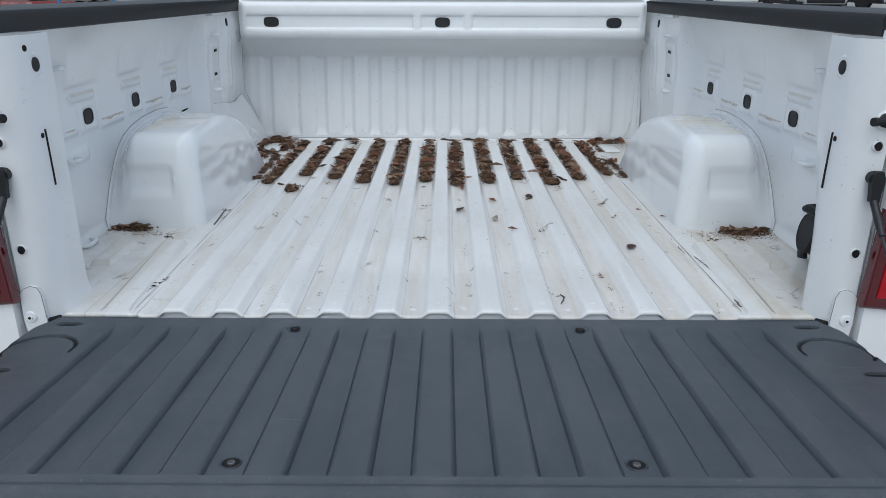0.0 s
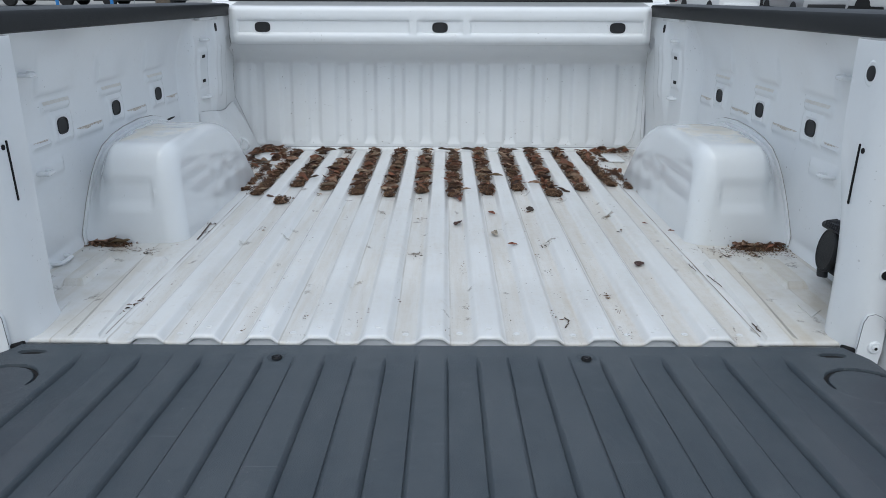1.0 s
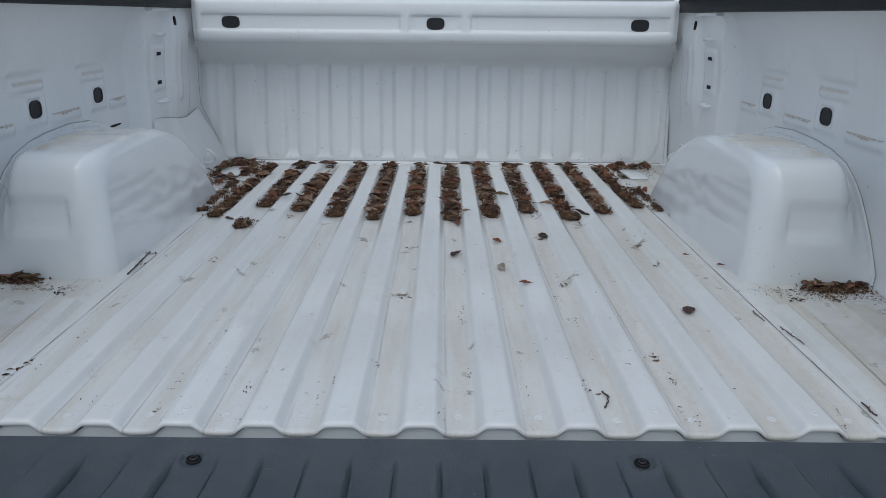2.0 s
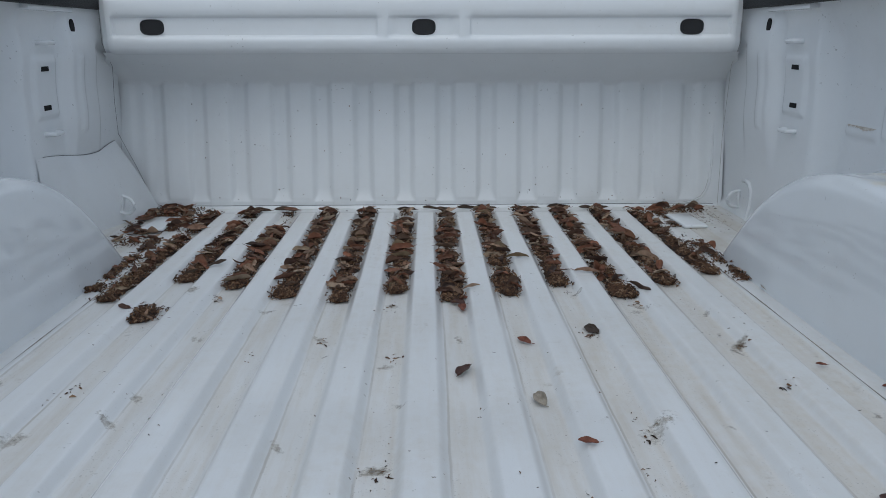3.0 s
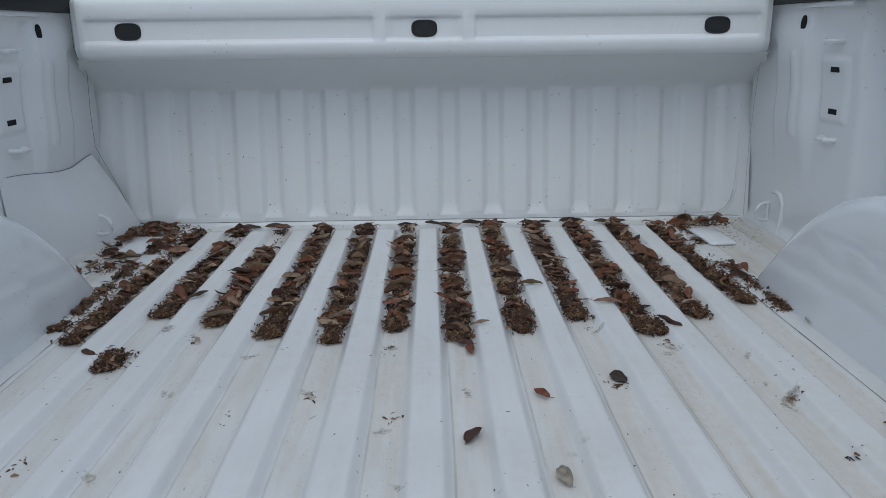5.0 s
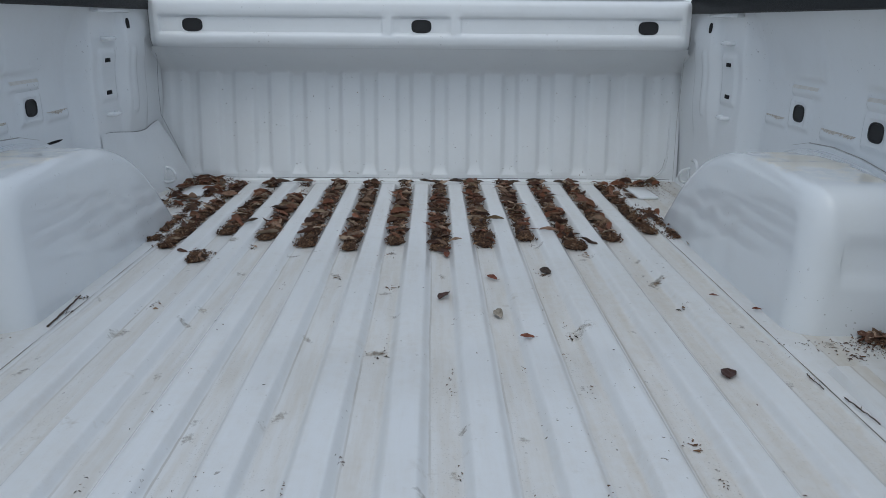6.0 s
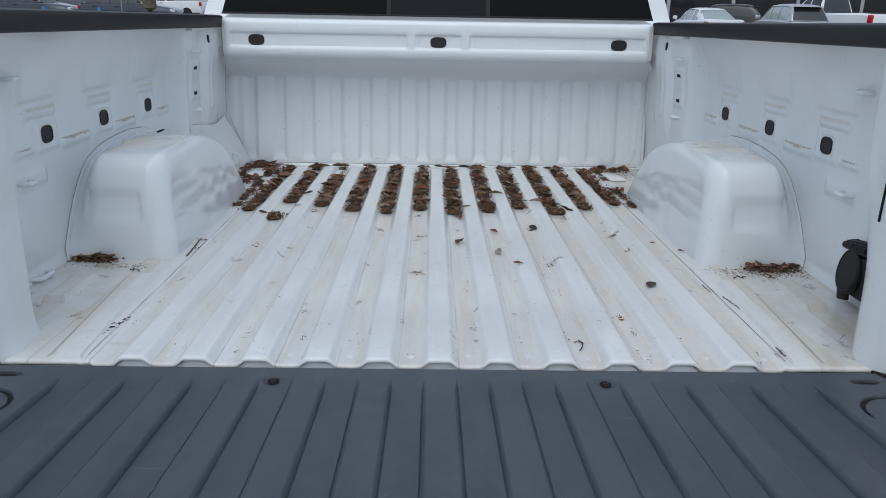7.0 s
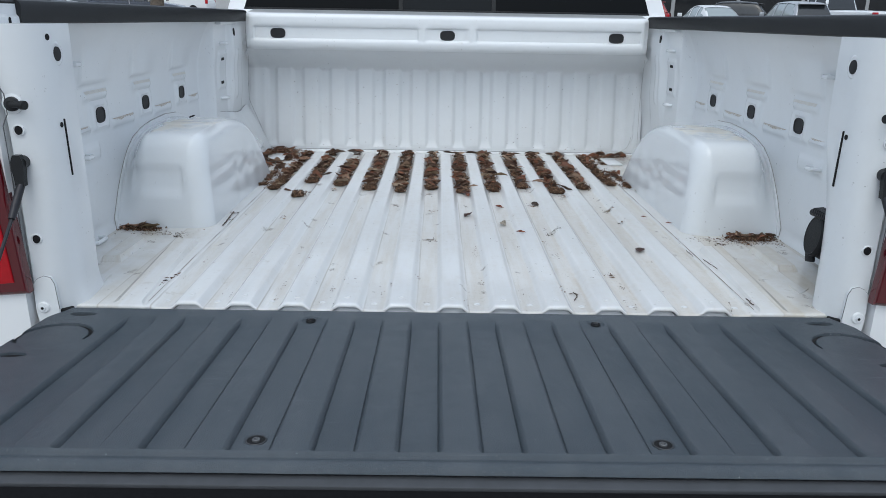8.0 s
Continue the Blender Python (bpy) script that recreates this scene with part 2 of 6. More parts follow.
WALL_DARK = material("showroom_glazing", (0.02, 0.022, 0.025), 0.12, vary=0.4, scale=0.4)
WALL_LIGHT = material("showroom_wall", (0.42, 0.43, 0.44), 0.7, vary=0.12, scale=0.7)
CAR_WHITE = material("car_white", (0.75, 0.76, 0.77), 0.2, coat=0.6, vary=0.04, scale=2)
CAR_SILVER = material("car_silver", (0.46, 0.47, 0.49), 0.28, 0.5, coat=0.6, vary=0.08, scale=2)
CAR_GREY = material("car_grey", (0.09, 0.10, 0.12), 0.25, 0.3, coat=0.6, vary=0.1, scale=2)
CAR_NAVY = material("car_navy", (0.030, 0.038, 0.058), 0.22, 0.2, coat=0.7, vary=0.1, scale=2)
CAR_BLACK = material("car_black", (0.015, 0.016, 0.018), 0.2, coat=0.6, vary=0.2, scale=2)
CAR_RED = material("car_red", (0.28, 0.02, 0.025), 0.22, coat=0.6, vary=0.1, scale=2)


def leaf_material(name, tones, rough=0.6):
    """Dry leaf: one tone a leaf out of several, mottled, with darker blotches and a fine grain."""
    m = material(name, tones[0], rough, spec=0.3)
    nt = m.node_tree
    b = nt.nodes["Principled BSDF"]
    info = nt.nodes.new("ShaderNodeObjectInfo")
    ramp = nt.nodes.new("ShaderNodeValToRGB")
    ramp.color_ramp.interpolation = "LINEAR"
    ramp.color_ramp.elements[0].color = (*tones[0], 1)
    ramp.color_ramp.elements[1].color = (*tones[-1], 1)
    for k, tone in enumerate(tones[1:-1]):
        ramp.color_ramp.elements.new((k + 1) / (len(tones) - 1)).color = (*tone, 1)
    nt.links.new(info.outputs["Random"], ramp.inputs["Fac"])
    tc = nt.nodes.new("ShaderNodeTexCoord")
    col = ramp.outputs["Color"]
    for scale, lo, hi, dark, fac in ((70.0, 0.35, 0.62, (0.45, 0.40, 0.38, 1), 0.6), (420.0, 0.30, 0.65, (0.60, 0.56, 0.52, 1), 0.45)):
        n = nt.nodes.new("ShaderNodeTexNoise")
        socket(n, "Scale", scale)
        socket(n, "Detail", 5.0)
        nt.links.new(tc.outputs["Object"], n.inputs["Vector"])
        r2 = nt.nodes.new("ShaderNodeValToRGB")
        r2.color_ramp.elements[0].position, r2.color_ramp.elements[1].position = lo, hi
        r2.color_ramp.elements[0].color = dark
        nt.links.new(n.outputs["Fac"], r2.inputs["Fac"])
        mx = nt.nodes.new("ShaderNodeMix")
        mx.data_type = "RGBA"
        mx.blend_type = "MULTIPLY"
        mx.inputs[0].default_value = fac
        nt.links.new(col, mx.inputs[6])
        nt.links.new(r2.outputs["Color"], mx.inputs[7])
        col = mx.outputs[2]
    nt.links.new(col, b.inputs["Base Color"])
    return m


LEAF = leaf_material("dry_leaf", [(0.040, 0.024, 0.018), (0.105, 0.055, 0.037), (0.23, 0.102, 0.060), (0.085, 0.054, 0.040), (0.31, 0.138, 0.080), (0.12, 0.075, 0.052), (0.155, 0.105, 0.075), (0.36, 0.25, 0.17), (0.10, 0.062, 0.043), (0.26, 0.130, 0.076), (0.48, 0.38, 0.28), (0.17, 0.12, 0.065)])
LEAF_GREY = leaf_material("grey_leaf", [(0.34, 0.305, 0.245), (0.40, 0.36, 0.295)])
LEAF_DARK = leaf_material("dark_leaf", [(0.060, 0.044, 0.034), (0.11, 0.080, 0.060)], 0.8)
LEAF_MAROON = leaf_material("maroon_leaf", [(0.060, 0.030, 0.024), (0.085, 0.040, 0.028)], 0.45)
LEAF_RED = leaf_material("red_leaf", [(0.16, 0.056, 0.034), (0.21, 0.078, 0.045)])
CRUMB = material("leaf_crumbs", (0.10, 0.06, 0.035), 0.9)
nt = CRUMB.node_tree
geo = nt.nodes.new("ShaderNodeNewGeometry")
ramp = nt.nodes.new("ShaderNodeValToRGB")
for pos, col in ((0.35, (0.066, 0.033, 0.017, 1)), (0.75, (0.125, 0.064, 0.031, 1))):
    ramp.color_ramp.elements.new(pos).color = col
ramp.color_ramp.elements[0].color, ramp.color_ramp.elements[-1].color = (0.014, 0.008, 0.005, 1), (0.26, 0.17, 0.10, 1)
nt.links.new(geo.outputs["Random Per Island"], ramp.inputs["Fac"])
nt.links.new(ramp.outputs["Color"], nt.nodes["Principled BSDF"].inputs["Base Color"])
SMUDGE = material("dirt_splash", (0.4, 0.35, 0.28), 0.9)
nt = SMUDGE.node_tree
tc, depth = nt.nodes.new("ShaderNodeTexCoord"), nt.nodes.new("ShaderNodeAttribute")
depth.attribute_name = "thickness"
grain = []
for scale, weight in ((170.0, 1.5), (700.0, 0.3)):
    n = nt.nodes.new("ShaderNodeTexNoise")
    socket(n, "Scale", scale)
    socket(n, "Detail", 5.0)
    nt.links.new(tc.outputs["Object"], n.inputs["Vector"])
    k = nt.nodes.new("ShaderNodeMath")
    k.operation = "MULTIPLY_ADD"
    k.inputs[1].default_value, k.inputs[2].default_value = weight, -0.5 * weight
    nt.links.new(n.outputs["Fac"], k.inputs[0])
    grain.append(k.outputs[0])
amount = depth.outputs["Fac"]
for g in grain:
    k = nt.nodes.new("ShaderNodeMath")
    nt.links.new(amount, k.inputs[0])
    nt.links.new(g, k.inputs[1])
    amount = k.outputs[0]
for lo, hi, top, target in ((0.25, 0.95, 0.65, "Alpha"), (0.45, 1.2, 1.0, "tone")):
    r = nt.nodes.new("ShaderNodeMapRange")
    for key, v in (("From Min", lo), ("From Max", hi), ("To Max", top)):
        socket(r, key, v)
    nt.links.new(amount, r.inputs["Value"])
    if target == "Alpha":
        nt.links.new(r.outputs["Result"], nt.nodes["Principled BSDF"].inputs["Alpha"])
ramp = nt.nodes.new("ShaderNodeValToRGB")
ramp.color_ramp.elements[0].color, ramp.color_ramp.elements[1].color = (0.44, 0.385, 0.30, 1), (0.12, 0.095, 0.065, 1)
nt.links.new(r.outputs["Result"], ramp.inputs["Fac"])
nt.links.new(ramp.outputs["Color"], nt.nodes["Principled BSDF"].inputs["Base Color"])
SOIL = material("leaf_soil", (0.040, 0.024, 0.015), 0.95, vary=0.7, scale=120, dark=(0.010, 0.006, 0.004), bump=1.0, bump_scale=400)
TWIG = material("twig_bark", (0.10, 0.07, 0.05), 0.85, vary=0.5, scale=90)


# ---- mesh helpers ----
def finish(bm, name, smooth=True):
    bmesh.ops.recalc_face_normals(bm, faces=bm.faces)
    me = bpy.data.meshes.new(name)
    bm.to_mesh(me)
    bm.free()
    if smooth:
        me.shade_smooth()
        me.set_sharp_from_angle(angle=radians(38))
    return me


def part(name, bm, mat, parent, label="", smooth=True):
    ob = new(name, finish(bm, name, smooth))
    ob.data.materials.append(mat)
    if parent is not None:
        ob.parent = parent
    if label:
        ob["label"] = label
    return ob


def box(bm, x0, x1, y0, y1, z0, z1, bevel=0.0, seg=2, m=None):
    vs = [bm.verts.new((x, y, z)) for z in (z0, z1) for x, y in ((x0, y0), (x1, y0), (x1, y1), (x0, y1))]
    fs = [bm.faces.new([vs[i] for i in q]) for q in ((3, 2, 1, 0), (4, 5, 6, 7), (0, 1, 5, 4), (1, 2, 6, 5), (2, 3, 7, 6), (3, 0, 4, 7))]
    if bevel:
        es = list({e for f in fs for e in f.edges})
        out = bmesh.ops.bevel(bm, geom=es, offset=bevel, segments=seg, affect="EDGES", profile=0.5)
        vs = list({v for v in vs if v.is_valid} | set(out["verts"]))
    if m is not None:
        bmesh.ops.transform(bm, matrix=m, verts=vs)
    return vs


def loft(bm, loops, closed=True, caps=True):
    rows = [[bm.verts.new(p) for p in lp] for lp in loops]
    n = len(rows[0])
    for a, b in zip(rows, rows[1:]):
        for i in range(n if closed else n - 1):
            j = (i + 1) % n
            bm.faces.new((a[i], a[j], b[j], b[i]))
    if caps and closed:
        bm.faces.new(rows[0])
        bm.faces.new(rows[-1])
    return rows


def field(bm, us, vs, place):
    """A sheet of quads: place(u, v) over the two lists."""
    rows = [[bm.verts.new(place(u, v)) for u in us] for v in vs]
    for a, b in zip(rows, rows[1:]):
        for i in range(len(us) - 1):
            bm.faces.new((a[i], a[i + 1], b[i + 1], b[i]))
    return rows


def ring(r, z, n=24, rx=1.0, ry=1.0):
    return [(r * rx * math.cos(2 * math.pi * i / n), r * ry * math.sin(2 * math.pi * i / n), z) for i in range(n)]


def oval(w, h, n=28, power=2.6):
    pts = []
    for i in range(n):
        a = 2 * math.pi * i / n
        c, s = math.cos(a), math.sin(a)
        pts.append((w / 2 * math.copysign(abs(c) ** (2 / power), c), h / 2 * math.copysign(abs(s) ** (2 / power), s)))
    return pts


def disc(bm, outline, depths, m):
    """Stacked loops of one outline: depths are (scale, height) along the local z axis."""
    rows = loft(bm, [[(x * k, y * k, d) for x, y in outline] for k, d in depths])
    vs = [v for r in rows for v in r]
    bmesh.ops.transform(bm, matrix=m, verts=vs)


def tube(bm, pts, radius, n=10, caps=True):
    loops = []
    pts = [Vector(p) for p in pts]
    for i, p in enumerate(pts):
        d = (pts[min(i + 1, len(pts) - 1)] - pts[max(i - 1, 0)]).normalized()
        q = d.to_track_quat("Z", "Y")
        r = radius[i] if isinstance(radius, (list, tuple)) else radius
        loops.append([p + q @ Vector((r * math.cos(2 * math.pi * k / n), r * math.sin(2 * math.pi * k / n), 0)) for k in range(n)])
    loft(bm, loops, caps=caps)


def steps(a, b, n):
    return [a + (b - a) * i / n for i in range(n + 1)]


def smooth(a, b, x):
    t = min(1.0, max(0.0, (x - a) / (b - a))) if a != b else float(x > a)
    return t * t * (3 - 2 * t)


def pad(u, v, u0, u1, v0, v1, soft):
    """1 inside the rectangle, 0 outside, with soft edges."""
    return smooth(u0, u0 + soft, u) * (1 - smooth(u1 - soft, u1, u)) * smooth(v0, v0 + soft, v) * (1 - smooth(v1 - soft, v1, v))


FACE_X = Matrix.Rotation(radians(90), 4, "Y")   # local z becomes +x
FACE_Y = Matrix.Rotation(radians(90), 4, "X")   # local z becomes -y

# ---- the pickup ----
VALLEY, CREST, PITCH = 0.899, 0.912, 0.1045
truck = tagged(new("pickup_truck"), "white pickup truck with open dirty cargo bed and lowered tailgate", "pickup truck")


def floor_z(x, y):
    z = VALLEY
    k = round(x / PITCH)
    if abs(k) <= 5:
        d = abs(x - k * PITCH)
        z += (CREST - VALLEY) * (1 - smooth(0.0175, 0.0330, d)) * (1 - smooth(1.735, 1.772, y))
    a = abs(x)
    z += 0.004 * smooth(0.588, 0.594, a) - 0.0018 * smooth(0.602, 0.607, a) * (1 - smooth(0.609, 0.613, a))
    return z


def lip_z(x, y):
    """The ribs run out in soft waves at the rolled rear lip."""
    k = round(x / PITCH)
    wave = 1 - smooth(0.0150, 0.0375, abs(x - k * PITCH))
    soft = VALLEY + (CREST - VALLEY) * wave if abs(k) <= 5 else floor_z(x, y)
    w = smooth(0.034, 0.024, y)
    return floor_z(x, y) * (1 - w) + soft * w


def bed_floor():
    bm = bmesh.new()
    xs = set()
    for k in range(-5, 6):
        for d in (0, 0.012, 0.0175, 0.0190, 0.0205, 0.0222, 0.024, 0.026, 0.028, 0.0298, 0.0312, 0.0325, 0.042):
            xs.update((round(k * PITCH + d, 4), round(k * PITCH - d, 4)))
    for a in (0.5625, 0.575, 0.587, 0.590, 0.594, 0.600, 0.604, 0.607, 0.611, 0.614, 0.63, 0.66, 0.70, 0.76, 0.82, 0.895):
        xs.update((a, -a))
    rows = [(0.0300, -0.0086), (0.0266, -0.0088), (0.0248, -0.0080), (0.0238, -0.0062), (0.0239, -0.0038), (0.0250, -0.0017), (0.0274, -0.0004), (0.0305, 0.0)]
    rows += [(y, 0.0) for y in steps(0.034, 1.72, 40)] + [(1.735, 0), (1.745, 0), (1.755, 0), (1.765, 0), (1.775, 0), (1.80, 0), (1.86, 0)]
    field(bm, sorted(xs), rows, lambda x, r: (x, r[0], lip_z(x, r[0]) + r[1] - 0.0015 * abs(math.sin(x * 37 + r[0] * 3)) * 0.3))
    # raised pads beside the wheelhouses
    for s in (-1, 1):
        for x0, x1, x2, x3, ya, yb in ((0.612, 0.672, 0.630, 0.690, 0.034, 0.445), (0.757, 0.808, 0.757, 0.812, 0.285, 0.448)):
            lo, hi = VALLEY + 0.0035, VALLEY + 0.0175
            b = 0.007
            outer = [(x0, ya), (x1, ya), (x3, yb), (x2, yb)]
            inner = [(x0 + b, ya + b * 1.6), (x1 - b, ya + b * 1.6), (x3 - b, yb - b), (x2 + b, yb - b)]
            rows2 = [[bm.verts.new((s * x, y, lo + 0.001 if z == hi and i < 2 and ya < 0.1 else z)) for i, (x, y) in enumerate(lp)] for lp, z in ((outer, lo), (inner, hi))]
            for i in range(4):
                bm.faces.new((rows2[0][i], rows2[0][(i + 1) % 4], rows2[1][(i + 1) % 4], rows2[1][i]))
            bm.faces.new(rows2[1])
    return part("bed_floor", bm, BED_PAINT, truck, "white ribbed steel bed floor with dried dirt")


floor_part = bed_floor()


def sill():
    bm = bmesh.new()
    box(bm, -0.75, 0.75, 0.0315, 0.07, 0.80, 0.8900, 0.001)
    # spot-welded tabs close the ribs from behind
    for k in range(-5, 6):
        loft(bm, [[(k * PITCH + x, y, z) for x, z in ((-0.036, 0.880), (0.036, 0.880), (0.0285, 0.8925), (0.0165, 0.9020), (-0.0165, 0.9020), (-0.0285, 0.8925))] for y in (0.0305, 0.036)])
    return part("rear_sill", bm, PAINT, truck)


sill()

# shallow spot welds along the rear lip
weld = bmesh.new()
disc(weld, oval(0.0135, 0.0135, 14, 2.0), [(1.0, -0.001), (0.96, 0.0002), (0.80, 0.0008), (0.55, 0.0006), (0.3, 0.0001)], Matrix())
weld_mesh = finish(weld, "spot_weld")
weld_mesh.materials.append(BED_PAINT)
for k in range(-11, 12):
    o = new("spot_weld", weld_mesh)
    o.parent = floor_part
    x = k * PITCH / 2 + 0.002 * math.sin(k * 5.1)
    o.location = (x, 0.062 + 0.003 * math.sin(k * 2.3), floor_z(x, 0.06))

# gritty seams beside the outermost ribs
for s in (-1, 1):
    bm = bmesh.new()
    tube(bm, [(s * 0.607, y, floor_z(0.607, y) + 0.0004) for y in steps(0.05, 1.46, 80)], [(0.0007 if s > 0 else 0.0004) + 0.0003 * math.sin(y * 31 + s) for y in steps(0.05, 1.46, 80)], 5)
    part("floor_seam", bm, GRIT, floor_part)

# flat anchor plates in the front corners of the floor
for s in (-1, 1):
    bm = bmesh.new()
    box(bm, -0.031, 0.031, -0.066, 0.066, 0.0, 0.010, 0.006, 3)
    pl = part("anchor_plate", bm, PAINT, truck)
    pl.matrix_basis = pose(s * 0.672, 1.632, VALLEY + 0.003, 0, 0, s * 3)


# front wall: a ribbed panel under a boxed header
WALL_PITCH = 0.1145


def soft_min(a, b, k):
    h = max(0.0, k - abs(a - b)) / k
    return min(a, b) - h * h * k * 0.25


def wall_y(x, z):
    """Proud ribs on a leaning wall, cut off above by the slope under the header and below by a ramp that fills the channels."""
    k = max(-6, min(6, round(x / WALL_PITCH)))
    rib = 1 - smooth(0.0245, 0.0450, abs(x - k * WALL_PITCH))
    rib = max(rib, smooth(0.748, 0.772, abs(x)))
    crest = 1.838 + 0.046 * min(1.0, max(0.0, (z - 0.93) / 0.31))
    t = (1.328 - z) / 0.082
    under_header = 1.712 + 0.172 * (1.55 * t - 0.55 * t * t if t < 1 else 1 + 0.45 * (t - 1))
    ramp = 1.839 + max(0.0, z - 0.919) * 0.46
    y = soft_min(crest + 0.0105 * (1 - rib), under_header, 0.006)
    lip = 0.005 * (1 - smooth(0.896, 0.909, z))
    return soft_min(y, ramp, 0.004) - 0.006 * smooth(0.785, 0.815, abs(x)) - lip


bm = bmesh.new()
zs = sorted({round(v, 4) for v in steps(0.893, 1.326, 70)} | {round(v, 4) for v in steps(0.90, 0.97, 28)} | {round(v, 4) for v in steps(1.215, 1.265, 26)})
wall_xs = {round(v, 4) for v in steps(-0.835, 0.835, 60)}
for k in range(-6, 7):
    for d in (0.0, 0.014, 0.0255, 0.0275, 0.030, 0.0325, 0.035, 0.0375, 0.040, 0.0420, 0.044, 0.049, 0.0572):
        wall_xs |= {round(k * WALL_PITCH + d, 4), round(k * WALL_PITCH - d, 4)}
for d in (0.748, 0.753, 0.758, 0.763, 0.768, 0.773, 0.785, 0.795, 0.805, 0.815):
    wall_xs |= {d, -d}


def wall_point(x, z):
    """The panel narrows to the header's width towards its top."""
    edge = 0.838 - 0.039 * smooth(1.290, 1.325, z)
    a = abs(x) if abs(x) < 0.75 else 0.75 + (abs(x) - 0.75) * (edge - 0.75) / 0.085
    return (math.copysign(a, x), wall_y(x, z), z)


field(bm, sorted(wall_xs), zs, wall_point)
part("front_panel", bm, PAINT, truck, "white ribbed steel front bed panel with small dirt specks")

HEADER = [(1.760, 1.322), (1.738, 1.3215), (1.726, 1.3225), (1.717, 1.3255), (1.710, 1.331), (1.706, 1.338), (1.704, 1.346), (1.703, 1.352), (1.704, 1.358),
          (1.705, 1.362), (1.705, 1.365), (1.705, 1.368), (1.705, 1.372), (1.705, 1.385), (1.705, 1.400), (1.705, 1.405), (1.705, 1.409), (1.705, 1.413), (1.705, 1.417), (1.705, 1.430),
          (1.705, 1.444), (1.707, 1.453), (1.713, 1.460), (1.724, 1.4635), (1.77, 1.466), (1.85, 1.476), (1.905, 1.478)]


def header_point(x, p):
    y, z = p
    recess = pad(abs(x), z, -1, 0.770, 1.361, 1.416, 0.008) * (1 - pad(abs(x), z, 0.080, 0.120, 1.3, 1.5, 0.009))
    bow = 0.014 * smooth(0.775, 0.797, abs(x)) if y < 1.76 else 0.0
    return (x, y + 0.009 * recess + bow, z)


bm = bmesh.new()
xs = sorted({round(v, 4) for v in steps(-0.797, 0.797, 110)} | {s * v for s in (-1, 1) for v in (0.088, 0.092, 0.096, 0.114, 0.118, 0.122, 0.758, 0.7615, 0.765, 0.78, 0.79)})
field(bm, xs, HEADER, header_point)
header = part("header", bm, PAINT, truck, "white boxed upper rim of the front bed panel")
for x in (-0.671, 0.0, 0.671):
    bm = bmesh.new()
    disc(bm, oval(0.059, 0.038, 32, 3.0), [(1.0, -0.003), (1.0, 0.0015), (0.95, 0.003), (0.88, 0.003), (0.84, 0.0018), (0.3, 0.0018)], Matrix.Translation((x, 1.714, 1.3870)) @ FACE_Y)
    part("plug", bm, PLUG, header, "black oval rubber plug")


# side panels
PLUG_Y = (0.558, 0.858, 1.172)


def side_x(y, z):
    x = 0.890 - 0.066 * max(0.0, (z - 1.225) / 0.22) ** 2.2 - 0.012 * (1 - smooth(0.893, 0.93, z))
    front = smooth(1.352, 1.400, y)
    x -= 0.048 * front * (1 - 0.80 * smooth(1.30, 1.44, z))
    x -= 0.022 * smooth(1.545, 1.582, y) * smooth(1.02, 1.2, z) * (1 - 0.6 * smooth(1.36, 1.44, z))
    x += 0.010 * smooth(1.70, 1.73, y) * smooth(1.02, 1.2, z) * (1 - smooth(1.33, 1.36, z))
    # raised plate between the tie loops
    x -= 0.006 * pad(y, z, 1.430, 1.540, 1.185, 1.325, 0.012)
    x -= 0.004 * pad(y, z, 1.60, 1.64, 1.14, 1.33, 0.012)
    # pressed steps round the plugs
    for p in PLUG_Y:
        x -= 0.006 * pad(y, z, p - 0.062, p + 0.052, 1.162, 1.240, 0.014)
        x += 0.004 * pad(y, z, p - 0.036, p + 0.036, 1.172, 1.232, 0.010)
        x -= 0.008 * pad(y, z, p - 0.095, p + 0.050, 1.240, 1.276, 0.014) * (1 - 0.7 * smooth(1.255, 1.272, z))
        x -= 0.0085 * smooth(p - 0.118, p - 0.104, y) * (1 - smooth(p - 0.03, p + 0.105, y)) * smooth(1.279, 1.291, z) * (1 - smooth(1.305, 1.385, z))
        x -= 0.0065 * pad(y, z, p + 0.055, p + (0.212 if p < 1 else 0.175), 1.158, 1.190, 0.012)
    x -= 0.006 * pad(y, z, 0.41, 0.50, 1.165, 1.185, 0.010)
    x -= 0.005 * pad(y, z, 0.40, 0.54, 1.095, 1.142, 0.014)
    return x


